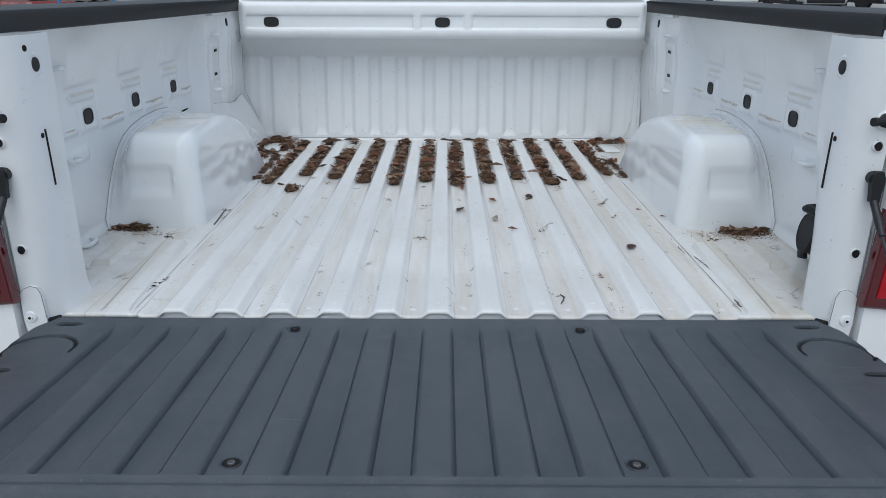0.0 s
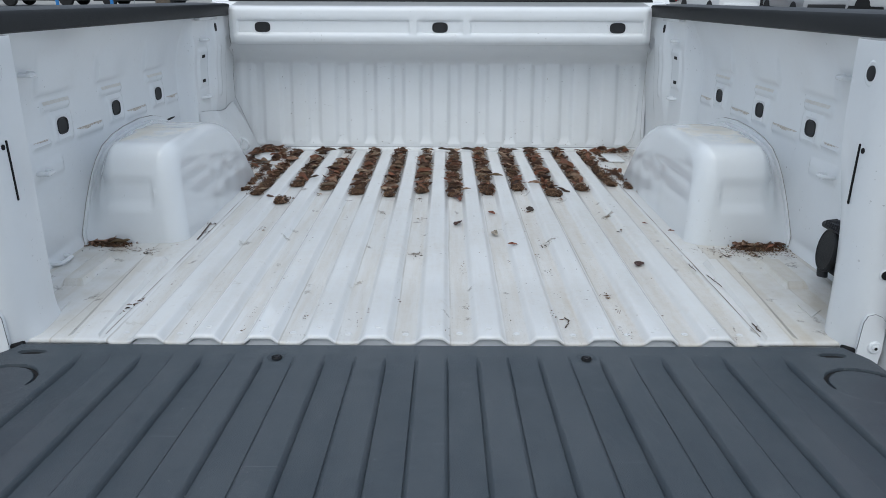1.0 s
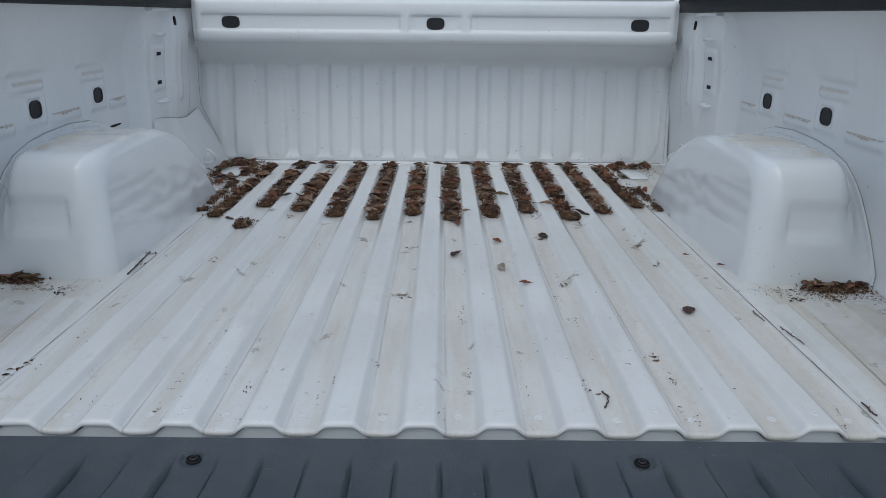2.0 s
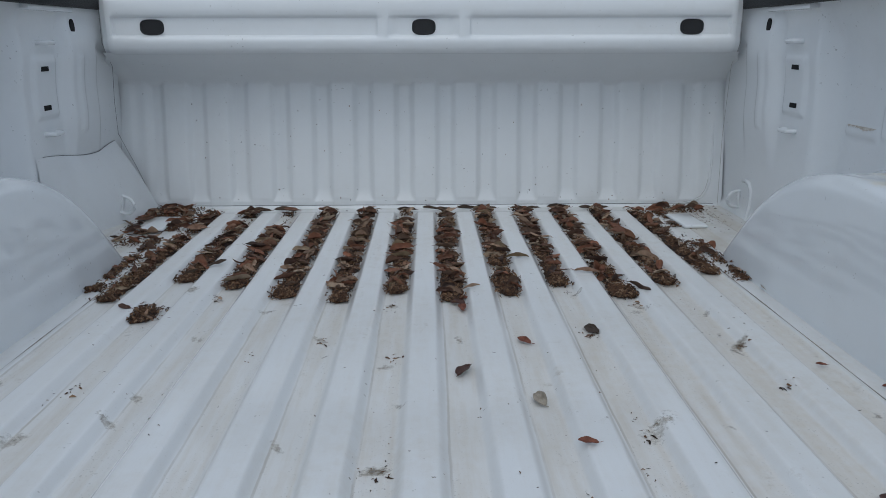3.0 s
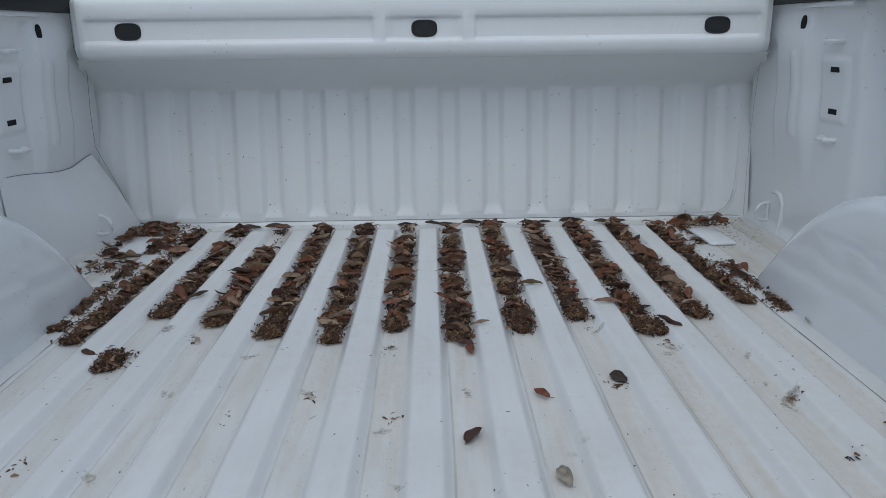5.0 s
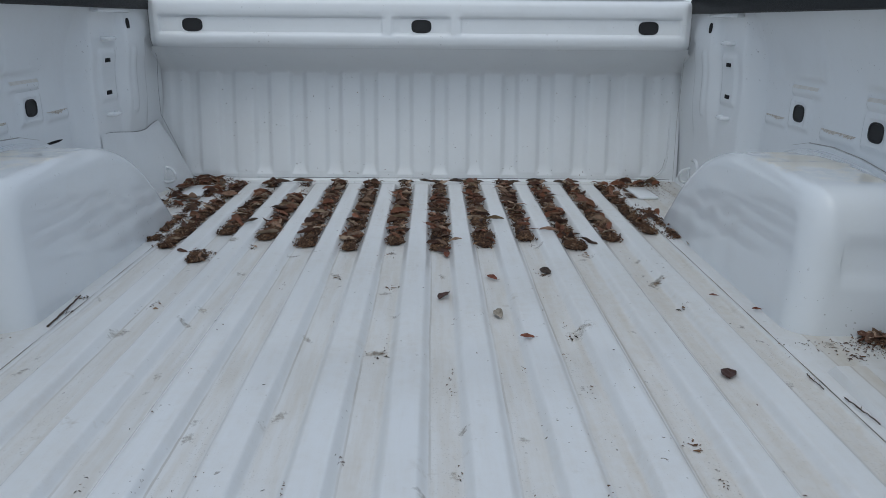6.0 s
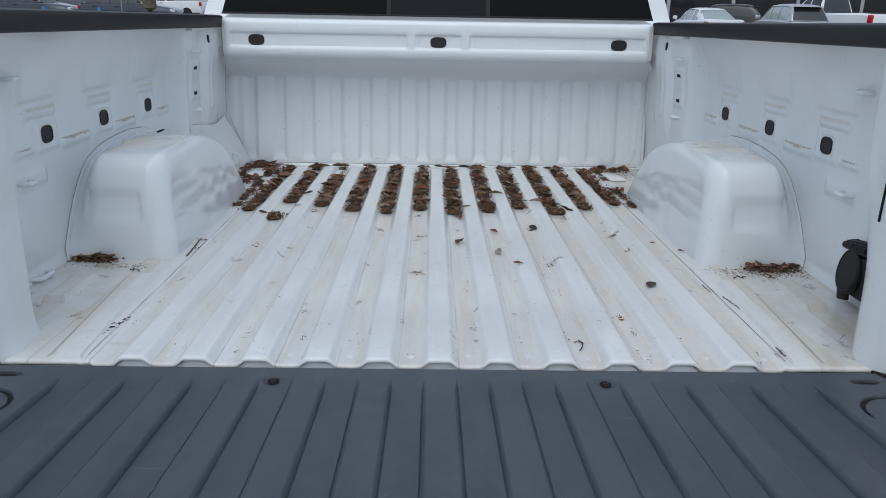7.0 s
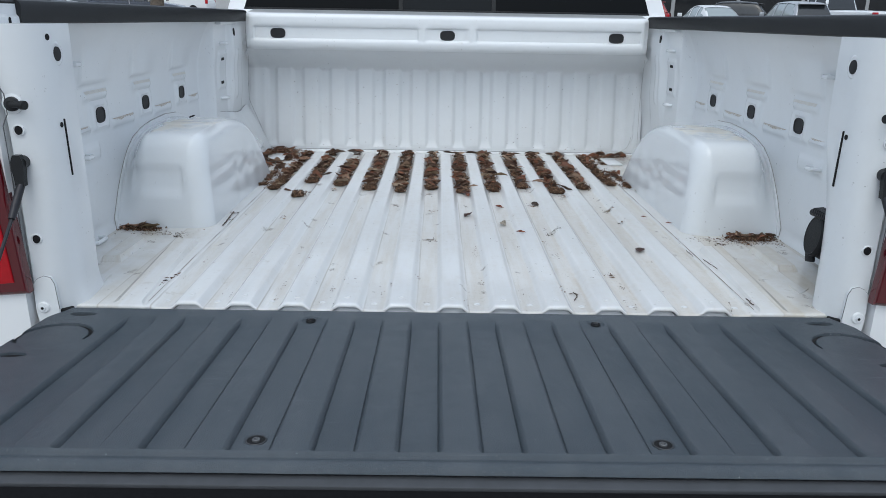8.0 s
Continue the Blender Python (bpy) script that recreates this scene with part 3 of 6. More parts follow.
def side_panel(s):
    bm = bmesh.new()
    field(bm, steps(0.10, 1.86, 300), steps(0.893, 1.446, 92), lambda y, z: (s * side_x(y, z), y, z))
    p = part("side_panel", bm, PAINT, truck, "white pressed steel inner bed side with plugged openings")
    for y in PLUG_Y:
        bm = bmesh.new()
        disc(bm, oval(0.038, 0.048, 28, 2.9), [(1.08, -0.004), (1.06, 0.001), (1.0, 0.003), (0.9, 0.003), (0.84, 0.0012), (0.3, 0.0012)],
             Matrix.Translation((s * (side_x(y, 1.204) + 0.0005), y, 1.204)) @ Matrix.Rotation(radians(-90 * s), 4, "Y"))
        part("plug", bm, PLUG, p, "black oval rubber plug")
    bm = bmesh.new()
    disc(bm, oval(0.040, 0.024, 24, 2.0), [(1.0, -0.004), (1.0, 0.0008), (0.8, 0.0012), (0.3, 0.0012)],
         Matrix.Translation((s * side_x(1.602, 1.384), 1.602, 1.384)) @ Matrix.Rotation(radians(-90 * s), 4, "Y"))
    part("access_hole", bm, VOID, p, "dark oval access hole")
    if s < 0:
        # a long slit over the wheelhouse shows the dark hollow behind
        bm = bmesh.new()
        disc(bm, oval(0.0065, 0.088, 24, 2.0), [(1.0, -0.003), (1.0, 0.0008), (0.6, 0.001)], Matrix.Translation((s * side_x(1.255, 1.112), 1.255, 1.112)) @ Matrix.Rotation(radians(90), 4, "Y"))
        part("drain_slit", bm, VOID, p, "dark narrow slit")
    for z in (1.212, 1.2965):
        bm = bmesh.new()
        box(bm, -0.003, 0.0012, -0.016, 0.016, -0.0055, 0.0055, 0.0008, 1)
        o = part("square_hole", bm, VOID, p)
        o.matrix_basis = Matrix.Translation((s * side_x(1.479, z), 1.479, z)) @ Matrix.Rotation(0 if s < 0 else math.pi, 4, "Z")
    for y, z, half in ((1.486, 1.352, 0.022), (1.486, 1.155, 0.022), (0.402, 1.337, 0.017), (0.43, 1.118, 0.018), (0.43, 0.910, 0.03))[:5 if s < 0 else 4]:
        x = side_x(y, z)
        bm = bmesh.new()
        pts = [(s * (x + 0.004), y - half, z), (s * (x - 0.010), y - half, z), (s * (x - 0.019), y - half + 0.006, z), (s * (x - 0.021), y, z),
               (s * (x - 0.019), y + half - 0.006, z), (s * (x - 0.010), y + half, z), (s * (x + 0.004), y + half, z)]
        tube(bm, pts, 0.0055, 8)
        part("tie_loop", bm, PAINT, p)
    # welded bracket under the rail
    bm = bmesh.new()
    box(bm, min(s * 0.806, s * 0.826), max(s * 0.806, s * 0.826), 1.40, 1.60, 1.418, 1.430, 0.002)
    part("bracket", bm, PAINT, p)
    # ragged grime on the lower pressed ledges, shade painted as strips on the upper
    ledges = [(p0 + 0.064, p0 + (0.202 if p0 < 1 else 0.166), 1.174, 0.0085, GRIME) for p0 in PLUG_Y] + [(p0 - 0.082, p0 + 0.038, 1.256, 0.0085, LEDGE_SHADE) for p0 in PLUG_Y] + [(0.42, 0.49, 1.173, 0.0050, GRIME)]
    for y0, y1, z, deep, mat in ledges:
        bm = bmesh.new()
        rng = random.Random(int(y0 * 1000) + s)
        ys = steps(y0, y1, 40)
        ph = rng.uniform(0, 6)
        even = mat is LEDGE_SHADE
        rag = {y: (0.85 + 0.25 * noise.noise(Vector((y * 200, ph, 2)))) if even else max(0.04, (0.62 + 0.22 * math.sin(y * 75 + ph) + 0.55 * noise.noise(Vector((y * 260, ph, 1)))) * math.sin(math.pi * min(1.0, max(0.0, (y - y0) / (y1 - y0)))) ** 0.3) for y in ys}
        field(bm, ys, steps(0, 1, 4), lambda y, v: (s * (side_x(y, z + 0.012 - v * deep * rag[y]) - 0.0008), y, z + 0.012 - v * deep * rag[y]))
        part("ledge_grime_shade", bm, mat, p)
    return p


for s in (-1, 1):
    side_panel(s)

# thin folded foot plates beside the rear pillars
for s in (-1, 1):
    bm = bmesh.new()
    loft(bm, [[(s * x, y, VALLEY + z) for x, y in ((0.742, 0.135), (0.775, 0.168), (0.782, 0.185), (0.776, 0.202), (0.742, 0.195))] for z in (0.003, 0.0058)])
    part("foot_plate", bm, BED_PAINT, truck)

# a folded gusset closes the front corner on the driver's side
bm = bmesh.new()


def gusset(u, v):
    y = 1.405 + 0.400 * u
    z = 1.108 - 0.026 * smooth(0.0, 0.7, u) + 0.014 * smooth(0.7, 1, u)
    top = Vector((-side_x(y, z) + 0.001 + 0.002 * smooth(0, 0.2, u), y, z))
    yl = 1.405 + 0.430 * u
    low = Vector((-side_x(yl, 0.895) + 0.001 + 0.086 * smooth(0.0, 1, u), yl, 0.895))
    p = low.lerp(top, v)
    p.x += 0.006 * math.sin(math.pi * v) * smooth(0.0, 0.5, u)
    return p


field(bm, steps(0, 1, 24), steps(0, 1, 14), gusset)
part("corner_gusset", bm, PAINT, truck)
for pos, tilt in (((-0.774, 1.662, 0.952), 14), ((0.838, 1.72, 0.945), 0)):
    s = 1 if pos[0] > 0 else -1
    bm = bmesh.new()
    pts = [(s * 0.004, 0.0, 0.027), (-s * 0.014, -0.003, 0.026), (-s * 0.028, -0.006, 0.021), (-s * 0.037, -0.009, 0.011), (-s * 0.040, -0.010, 0.0), (-s * 0.037, -0.009, -0.011), (-s * 0.028, -0.006, -0.021), (-s * 0.014, -0.003, -0.026), (s * 0.004, 0.0, -0.027)]
    tube(bm, pts, 0.005, 8)
    tube(bm, [(0, 0, -0.030), (0, 0, 0.030)], 0.004, 8)
    o = part("tie_down_ring", bm, PAINT, truck, "white painted steel tie-down ring")
    o.matrix_basis = pose(*pos, 0, tilt, 0) @ Matrix.Scale(0.82, 4)


bm = bmesh.new()
tube(bm, [(side_x(y, z) + 0.001, y, z) for y, z in ((1.722, 0.992), (1.690, 0.999), (1.668, 0.994), (1.656, 0.978), (1.652, 0.945), (1.650, 0.900))], [0.002, 0.006, 0.007, 0.007, 0.007, 0.004], 10)
part("pressed_bead", bm, PAINT, truck)

# dark seam lines where panels meet
for pts in ([(-0.800, 1.722, 1.46), (-0.801, 1.720, 1.35), (-0.806, 1.75, 1.322), (-0.815, 1.80, 1.29), (-0.822, 1.803, 1.20), (-0.822, 1.803, 1.115), (-0.79, 1.822, 1.02), (-0.757, 1.836, 0.915)],
            [(0.800, 1.722, 1.46), (0.801, 1.720, 1.35), (0.806, 1.75, 1.322), (0.815, 1.80, 1.29), (0.815, 1.812, 1.10), (0.824, 1.822, 0.905)],
            [gusset(u, 1.0) - Vector((0.001, 0, -0.001)) for u in steps(0.08, 1, 10)]):
    bm = bmesh.new()
    tube(bm, pts, 0.0005, 5)
    part("seam", bm, SEALER if pts[0][0] > 0 else SEAM, truck)

bm = bmesh.new()
tube(bm, [(x, wall_y(x, 0.908) - 0.0002, 0.908) for x in steps(-0.752, 0.815, 90)], 0.0008, 5)
part("seam", bm, SEAM, truck)

bm = bmesh.new()
corner = [(0.700, 0.9090), (0.735, 0.9095), (0.762, 0.9135), (0.783, 0.926), (0.796, 0.945), (0.803, 0.975), (0.806, 1.02), (0.807, 1.08), (0.808, 1.14)]
tube(bm, [(x, wall_y(x, z) - 0.0004, z) for x, z in corner], [0.001, 0.0022, 0.003, 0.003, 0.003, 0.003, 0.003, 0.002, 0.0004], 8)
part("edge_bead", bm, PAINT, truck)
bm = bmesh.new()
tube(bm, [(x - 0.004, wall_y(x - 0.004, z + 0.002) - 0.0002, z + 0.002) for x, z in corner[1:6]], 0.0006, 5)
part("seam", bm, SEALER, truck)

# wheelhouses
ARCH = [(0.564, 0.893), (0.580, 0.925), (0.600, 0.957), (0.622, 0.992), (0.647, 1.024), (0.675, 1.056), (0.706, 1.083), (0.748, 1.108), (0.81, 1.125), (0.89, 1.135),
        (1.00, 1.140), (1.10, 1.134), (1.18, 1.116), (1.25, 1.086), (1.31, 1.045), (1.36, 0.995), (1.395, 0.943), (1.415, 0.893)]
BODY = [(0.578, 0.893), (0.579, 0.95), (0.581, 1.005), (0.585, 1.060), (0.591, 1.100), (0.602, 1.127), (0.626, 1.144), (0.67, 1.1495), (0.76, 1.151), (0.86, 1.151),
        (0.96, 1.146), (1.04, 1.133), (1.11, 1.109), (1.17, 1.074), (1.225, 1.030), (1.275, 0.978), (1.32, 0.930), (1.35, 0.893)]


def arch_curve(n, source):
    """An arch as a dense smooth line of (y, z)."""
    pts = [Vector(q) for q in source]
    ext = [pts[0] * 2 - pts[1]] + pts + [pts[-1] * 2 - pts[-2]]
    out = []
    for i in range(len(pts) - 1):
        p0, p1, p2, p3 = ext[i:i + 4]
        for k in range(n):
            t = k / n
            out.append(0.5 * (2 * p1 + (p2 - p0) * t + (2 * p0 - 5 * p1 + 4 * p2 - p3) * t * t + (3 * p1 - p0 - 3 * p2 + p3) * t ** 3))
    return out + [pts[-1]]


ARCH_LINE = arch_curve(4, ARCH)
BODY_LINE = arch_curve(4, BODY)


def arch_inset(d):
    """The arch on the panel, moved inwards by d."""
    pts = [Vector(q) for q in ARCH]
    out = []
    for i, p in enumerate(pts):
        t = pts[min(i + 1, len(pts) - 1)] - pts[max(i - 1, 0)]
        q = p + Vector((t.y, -t.x)).normalized() * d
        if i in (0, len(pts) - 1):
            q = Vector((p.x + (d if i == 0 else -d), 0.893))
        q.y = max(q.y, 0.893)
        out.append(q)
    return out


def body_inset(pts, d):
    """The wheelhouse body shrunk by d at its ends and less along its top, with that share for each point."""
    out = []
    for i, p in enumerate(pts):
        t = (pts[min(i + 1, len(pts) - 1)] - pts[max(i - 1, 0)]).normalized()
        out.append((Vector((1.0 + (p.x - 1.0) * (1 - d / 0.44), 0.893 + (p.y - 0.893) * (1 - 0.60 * d / 0.244))), 0.70 + 0.30 * abs(t.y) ** 1.5))
    return out


def wheelhouse(s):
    inner = 0.637
    # a rounded chamfer turns the ends and the top into the upright inner face
    levels = [(x, 0.0) for x in steps(0.895, 0.700, 38)]
    levels += [(inner + 0.052 * (1 - math.sin(radians(a))), 0.050 * (1 - math.cos(radians(a)))) for a in [1, 3, 6, 9, 13, 18, 24, 31, 38, 45, 52, 59, 66, 72, 77, 81, 84, 87, 89.5]]
    levels += [(inner, 0.058)]
    lean = lambda z: 0.012 * (z - 0.893) / 0.24
    loops = []
    for x, d in levels:
        row = []
        w = smooth(0.885, 0.80, x)
        for q, k in body_inset([a.lerp(b, w) for a, b in zip(ARCH_LINE, BODY_LINE)], d):
            near = 1 - smooth(inner, 0.74, x)
            xx = inner + (x - inner) * (k if x < 0.708 else k + (1 - k) * smooth(0.708, 0.80, x)) + lean(q.y) * near
            y = q.x
            if y < 0.75:
                y += 0.0075 * pad(x, q.y, 0.698, 0.847, 0.996, 1.068, 0.012)
            row.append((s * xx, y, q.y + (0.0035 * pad(x, y, 0.672, 0.835, 0.80, 0.83, 0.010) + 0.0025 * pad(x, y, 0.70, 0.80, 0.94, 0.97, 0.010) if q.y > 1.12 else 0.0)))
        loops.append(row)
    bm = bmesh.new()
    rows = loft(bm, loops, closed=False, caps=False)
    last = rows[-1]
    n = len(last)
    def pressing(y, z):
        """Shallow upright flutes in the front half of the inner face."""
        wave = 0.5 + 0.5 * math.sin(2 * math.pi * (y - 0.86) / 0.130)
        return 0.0009 * wave * smooth(0.82, 0.90, y) * (1 - smooth(1.17, 1.24, y)) * smooth(0.905, 0.925, z) * (1 - smooth(1.03, 1.075, z))

    for k in [1 - 0.035 * q for q in range(1, 28)]:
        nxt = []
        for v in rows[-1]:
            y, z = 1.0 + (v.co.y - 1.0) * k, 0.893 + (v.co.z - 0.893) * k
            nxt.append(bm.verts.new((s * (inner - 0.001 * (1 - k) + lean(z) + pressing(y, z)), y, z)))
        for i in range(n - 1):
            bm.faces.new((last[i], last[i + 1], nxt[i + 1], nxt[i]))
        last = nxt
    bm.faces.new(last)
    w = part("wheelhouse", bm, WHEELHOUSE_PAINT, truck, "white rounded steel wheelhouse with dusty top")
    # flange and sealer line along the side panel
    bm = bmesh.new()
    a, b = arch_inset(0.002), arch_inset(-0.012)
    rows = []
    for q, r in zip(a, b):
        xs = side_x(q.x, q.y)
        rows.append([(s * (xs - 0.001), q.x, q.y), (s * (xs - 0.006), q.x, q.y), (s * (xs - 0.006), r.x, r.y), (s * (xs - 0.001), r.x, r.y)])
    loft(bm, rows)
    part("flange", bm, PAINT, w)
    bm = bmesh.new()
    tube(bm, [(s * (side_x(r.x, r.y) - 0.001), r.x, r.y) for r in arch_inset(-0.0128)], 0.0009, 6)
    tube(bm, [(s * (side_x(r.x, r.y) - 0.006), r.x, r.y) for r in arch_inset(0.003)], 0.0008, 6)
    part("sealer_bead", bm, SEALER, w)
    return w


for s in (-1, 1):
    wheelhouse(s)


# rear pillars with latch striker, cable and seals
def pillar(s):
    low = [(0.744, 0.145), (0.737, 0.105), (0.734, 0.070), (0.7335, 0.052), (0.737, 0.034), (0.744, 0.018), (0.755, 0.007), (0.770, 0.001), (0.786, 0.0), (0.799, -0.002), (0.804, 0.003), (0.806, 0.02), (0.88, 0.05), (0.89, 0.145)]
    high = [(0.742, 0.145), (0.736, 0.105), (0.734, 0.070), (0.735, 0.045), (0.742, 0.022), (0.756, 0.004), (0.772, -0.008), (0.786, -0.012), (0.796, -0.013), (0.802, -0.012), (0.805, -0.006), (0.807, 0.02), (0.88, 0.05), (0.89, 0.145)]
    loops = []
    for z in steps(0.897, 1.43, 24):
        k = smooth(1.18, 1.42, z)
        foot = 0.010 * (1 - smooth(0.897, 0.93, z)) if s < 0 else 0.0
        back = 0.036 * (1 - smooth(0.98, 1.30, z)) if s > 0 else 0.0
        loops.append([(s * (a[0] * (1 - k) + b[0] * k - foot * (1 if i < 5 else 0) + back * ((1, 0.45, 0.06)[i] if i < 3 else 0)), a[1] * (1 - k) + b[1] * k, z) for i, (a, b) in enumerate(zip(low, high))])
    bm = bmesh.new()
    loft(bm, loops)
    p = part("rear_pillar", bm, PAINT, truck, "white rear bed pillar beside the tailgate opening")
    turn = Matrix.Rotation(radians(-90 * s), 4, "Y")

    def stud(name, outline, depths, place, yaw, mat, label=""):
        b2 = bmesh.new()
        disc(b2, outline, depths, Matrix.Translation(place) @ Matrix.Rotation(radians(yaw), 4, "Z") @ turn)
        return part(name, b2, mat, p, label)

    # openings on the inward flange
    stud("collar", oval(0.026, 0.021, 24, 2.0), [(1.85, -0.003), (1.70, 0.0006), (1.50, 0.0018), (1.30, 0.0016), (1.10, 0.0004), (0.9, 0.0002)], (s * 0.7350, 0.070, 1.377), s * 8, PAINT)
    stud("plug", oval(0.026, 0.021, 24, 2.0), [(1.0, 0.0), (1.0, 0.0028), (0.8, 0.0032)], (s * 0.7350, 0.070, 1.377), s * 8, PLUG, "black oval rubber plug")
    if s < 0:
        stud("small_hole", oval(0.012, 0.010, 14, 2.0), [(1.0, -0.002), (1.0, 0.002)], (s * 0.7365, 0.046, 1.407), s * 20, VOID)
    stud("small_hole", oval(0.010, 0.008, 14, 2.0), [(1.0, -0.002), (1.0, 0.0012)], (s * 0.7335, 0.052, 1.250), s * 8, VOID)
    lips = bmesh.new()
    box(lips, -0.0020, 0.0020, -0.0024, 0.0024, -0.054, 0.054, 0.0016, 2)
    o = part("slot", lips, VOID, p, "narrow black drain slot")
    o.matrix_basis = pose(s * 0.7338, 0.066, 1.206, 2, 0, 0)
    # jamb
    for z, y in ((1.247, -0.004), (1.043, 0.0)):
        b2 = bmesh.new()
        disc(b2, oval(0.021, 0.021, 20, 2.0), [(1.0, -0.002), (1.0, 0.0012), (0.85, 0.002), (0.6, -0.0005)], Matrix.Translation((s * 0.783, y, z)) @ FACE_Y)
        part("collar", b2, PAINT, p)
        b2 = bmesh.new()
        disc(b2, oval(0.0125, 0.016, 18, 2.0), [(1.0, -0.001), (1.0, 0.0018)], Matrix.Translation((s * 0.783, y - 0.0006, z)) @ FACE_Y)
        part("bolt_hole", b2, VOID, p)
    b2 = bmesh.new()
    tube(b2, [(s * 0.785, 0.0, 1.294), (s * 0.784, -0.014, 1.294), (s * 0.783, -0.019, 1.294)], [0.0135, 0.0125, 0.007], 20)
    tube(b2, [(s * 0.783, -0.017, 1.294), (s * 0.760, -0.024, 1.294)], 0.0052, 14)
    tube(b2, [(s * 0.761, -0.024, 1.294), (s * 0.753, -0.0265, 1.294)], 0.0078, 16)
    part("latch_striker", b2, BLACK_PLASTIC, p, "black latch striker pin")
    b2 = bmesh.new()
    disc(b2, oval(0.036, 0.036, 24, 2.0), [(1.0, -0.002), (1.0, 0.001), (0.92, 0.002)], Matrix.Translation((s * 0.786, -0.006, 1.294)) @ FACE_Y)
    part("washer", b2, PAINT, p)
    # cable end and cable
    b2 = bmesh.new()
    tube(b2, [(s * 0.785, 0.0, 1.190), (s * 0.782, -0.018, 1.190)], [0.012, 0.011], 16)
    rows = [[(s * (0.785 + dx * w), -0.012 - 0.012 * k, 1.205 - dz) for dx, k in ((-1, 0), (1, 0), (1, 1), (-1, 1))] for w, dz in ((0.006, 0.0), (0.011, 0.012), (0.011, 0.026), (0.009, 0.040), (0.008, 0.056))]
    loft(b2, rows)
    part("cable_end", b2, BLACK_PLASTIC, p, "black plastic tailgate cable end")
    b2 = bmesh.new()
    tube(b2, [(s * 0.785, -0.020, 1.150), (s * 0.787, -0.045, 1.118), (s * 0.787, -0.062, 1.098)], [0.007, 0.0075, 0.006], 12)
    tube(b2, [(s * 0.787, -0.060, 1.10), (s * 0.782, -0.17, 1.00), (s * 0.774, -0.27, 0.93)], 0.0032, 8)
    part("tailgate_cable", b2, DARK_STEEL, p, "dark steel tailgate support cable")
    # hinge cover with its bolt
    b2 = bmesh.new()
    outline = [(0.757, 0.884), (0.757, 0.905), (0.760, 0.955), (0.766, 0.968), (0.778, 0.971), (0.790, 0.966), (0.800, 0.955), (0.801, 0.90), (0.797, 0.868), (0.775, 0.87)]
    loft(b2, [[(s * x, y, z) for x, z in outline] for y in (0.004, -0.004, -0.0055)])
    part("hinge_cover", b2, PAINT, p)
    b2 = bmesh.new()
    tube(b2, [(s * x, -0.0042, z) for x, z in outline[1:8]], 0.0008, 5)
    tube(b2, [(s * x, y, z) for x, y, z in ((0.8045, -0.0075, 0.965), (0.8045, -0.010, 1.15), (0.8045, -0.0125, 1.255), (0.799, -0.0125, 1.268), (0.794, -0.0125, 1.276), (0.794, -0.0135, 1.312), (0.799, -0.015, 1.322), (0.805, -0.0165, 1.338), (0.8050, -0.019, 1.42))], 0.0011, 5)
    part("seam", b2, SEAM, p)
    b2 = bmesh.new()
    box(b2, s * 0.752 - 0.012, s * 0.752 + 0.012, -0.0012, 0.02, 0.893, 0.902, 0.002)
    part("drain_gap", b2, VOID, p)
    b2 = bmesh.new()
    disc(b2, oval(0.024, 0.024, 20, 2.0), [(1.0, 0.0), (1.0, 0.002), (0.8, 0.004), (0.55, 0.004)], Matrix.Translation((s * 0.786, -0.005, 0.908)) @ FACE_Y)
    disc(b2, oval(0.011, 0.011, 6, 2.0), [(1.0, 0.0), (1.0, 0.007)], Matrix.Translation((s * 0.786, -0.005, 0.908)) @ FACE_Y)
    hb = part("hinge_bolt", b2, PAINT, p)
    b2 = bmesh.new()
    disc(b2, oval(0.0058, 0.0058, 12, 2.0), [(1.0, 0.0), (1.0, 0.0074)], Matrix.Translation((s * 0.786, -0.005, 0.908)) @ FACE_Y)
    part("recess", b2, VOID, hb)
    return p


for s in (-1, 1):
    pillar(s)


# outer bed sides, rail caps and tail lamps
def bed_side(s):
    prof = [(0.905, 0.62), (0.96, 0.56), (0.985, 0.62), (1.0, 0.80), (1.005, 1.0), (1.0, 1.18), (0.985, 1.33), (0.968, 1.43), (0.955, 1.446), (0.905, 1.446)]
    bm = bmesh.new()
    loft(bm, [[(s * (0.905 if i in (0, 9) else x - i2), y, z) for i, (x, z) in enumerate(prof)] for y, i2 in ((-0.030, 0.03), (-0.026, 0.015), (-0.015, 0.004), (0.02, 0.0), (0.9, -0.005), (1.86, 0.0))])
    rear = [(0.8075, 0.80), (0.93, 0.78), (0.95, 0.90), (0.95, 1.43), (0.93, 1.446), (0.812, 1.446)]
    loft(bm, [[(s * x, y, z) for x, z in rear] for y in (-0.020, -0.016, 0.03)])
    return part("outer_side", bm, OUTER_PAINT, truck, "smooth white outer bed side")


def rail_cap(s):
    bm = bmesh.new()
    sec = [(0.800, 1.428), (0.797, 1.431), (0.795, 1.462), (0.799, 1.469), (0.812, 1.472), (0.93, 1.474), (0.962, 1.468), (0.970, 1.452), (0.955, 1.448), (0.815, 1.447), (0.812, 1.430)]
    loft(bm, [[(s * x, y, z) for x, z in sec] for y in steps(0.085 if s < 0 else 0.078, 1.735, 20)])
    sec2 = [(0.806, 1.4635), (0.804, 1.4665), (0.810, 1.4715), (0.93, 1.473), (0.962, 1.467), (0.970, 1.452), (0.955, 1.4485), (0.93, 1.4635)]
    loft(bm, [[(s * (x if k == 0 else 0.88 + (x - 0.88) * 0.93), y, z - k * 0.006) for x, z in sec2] for y, k in ((0.088, 0), (0.0, 0), (-0.018, 0), (-0.028, 1))])
    return part("rail_cap", bm, BLACK_PLASTIC, truck, "black textured plastic bed rail cap")


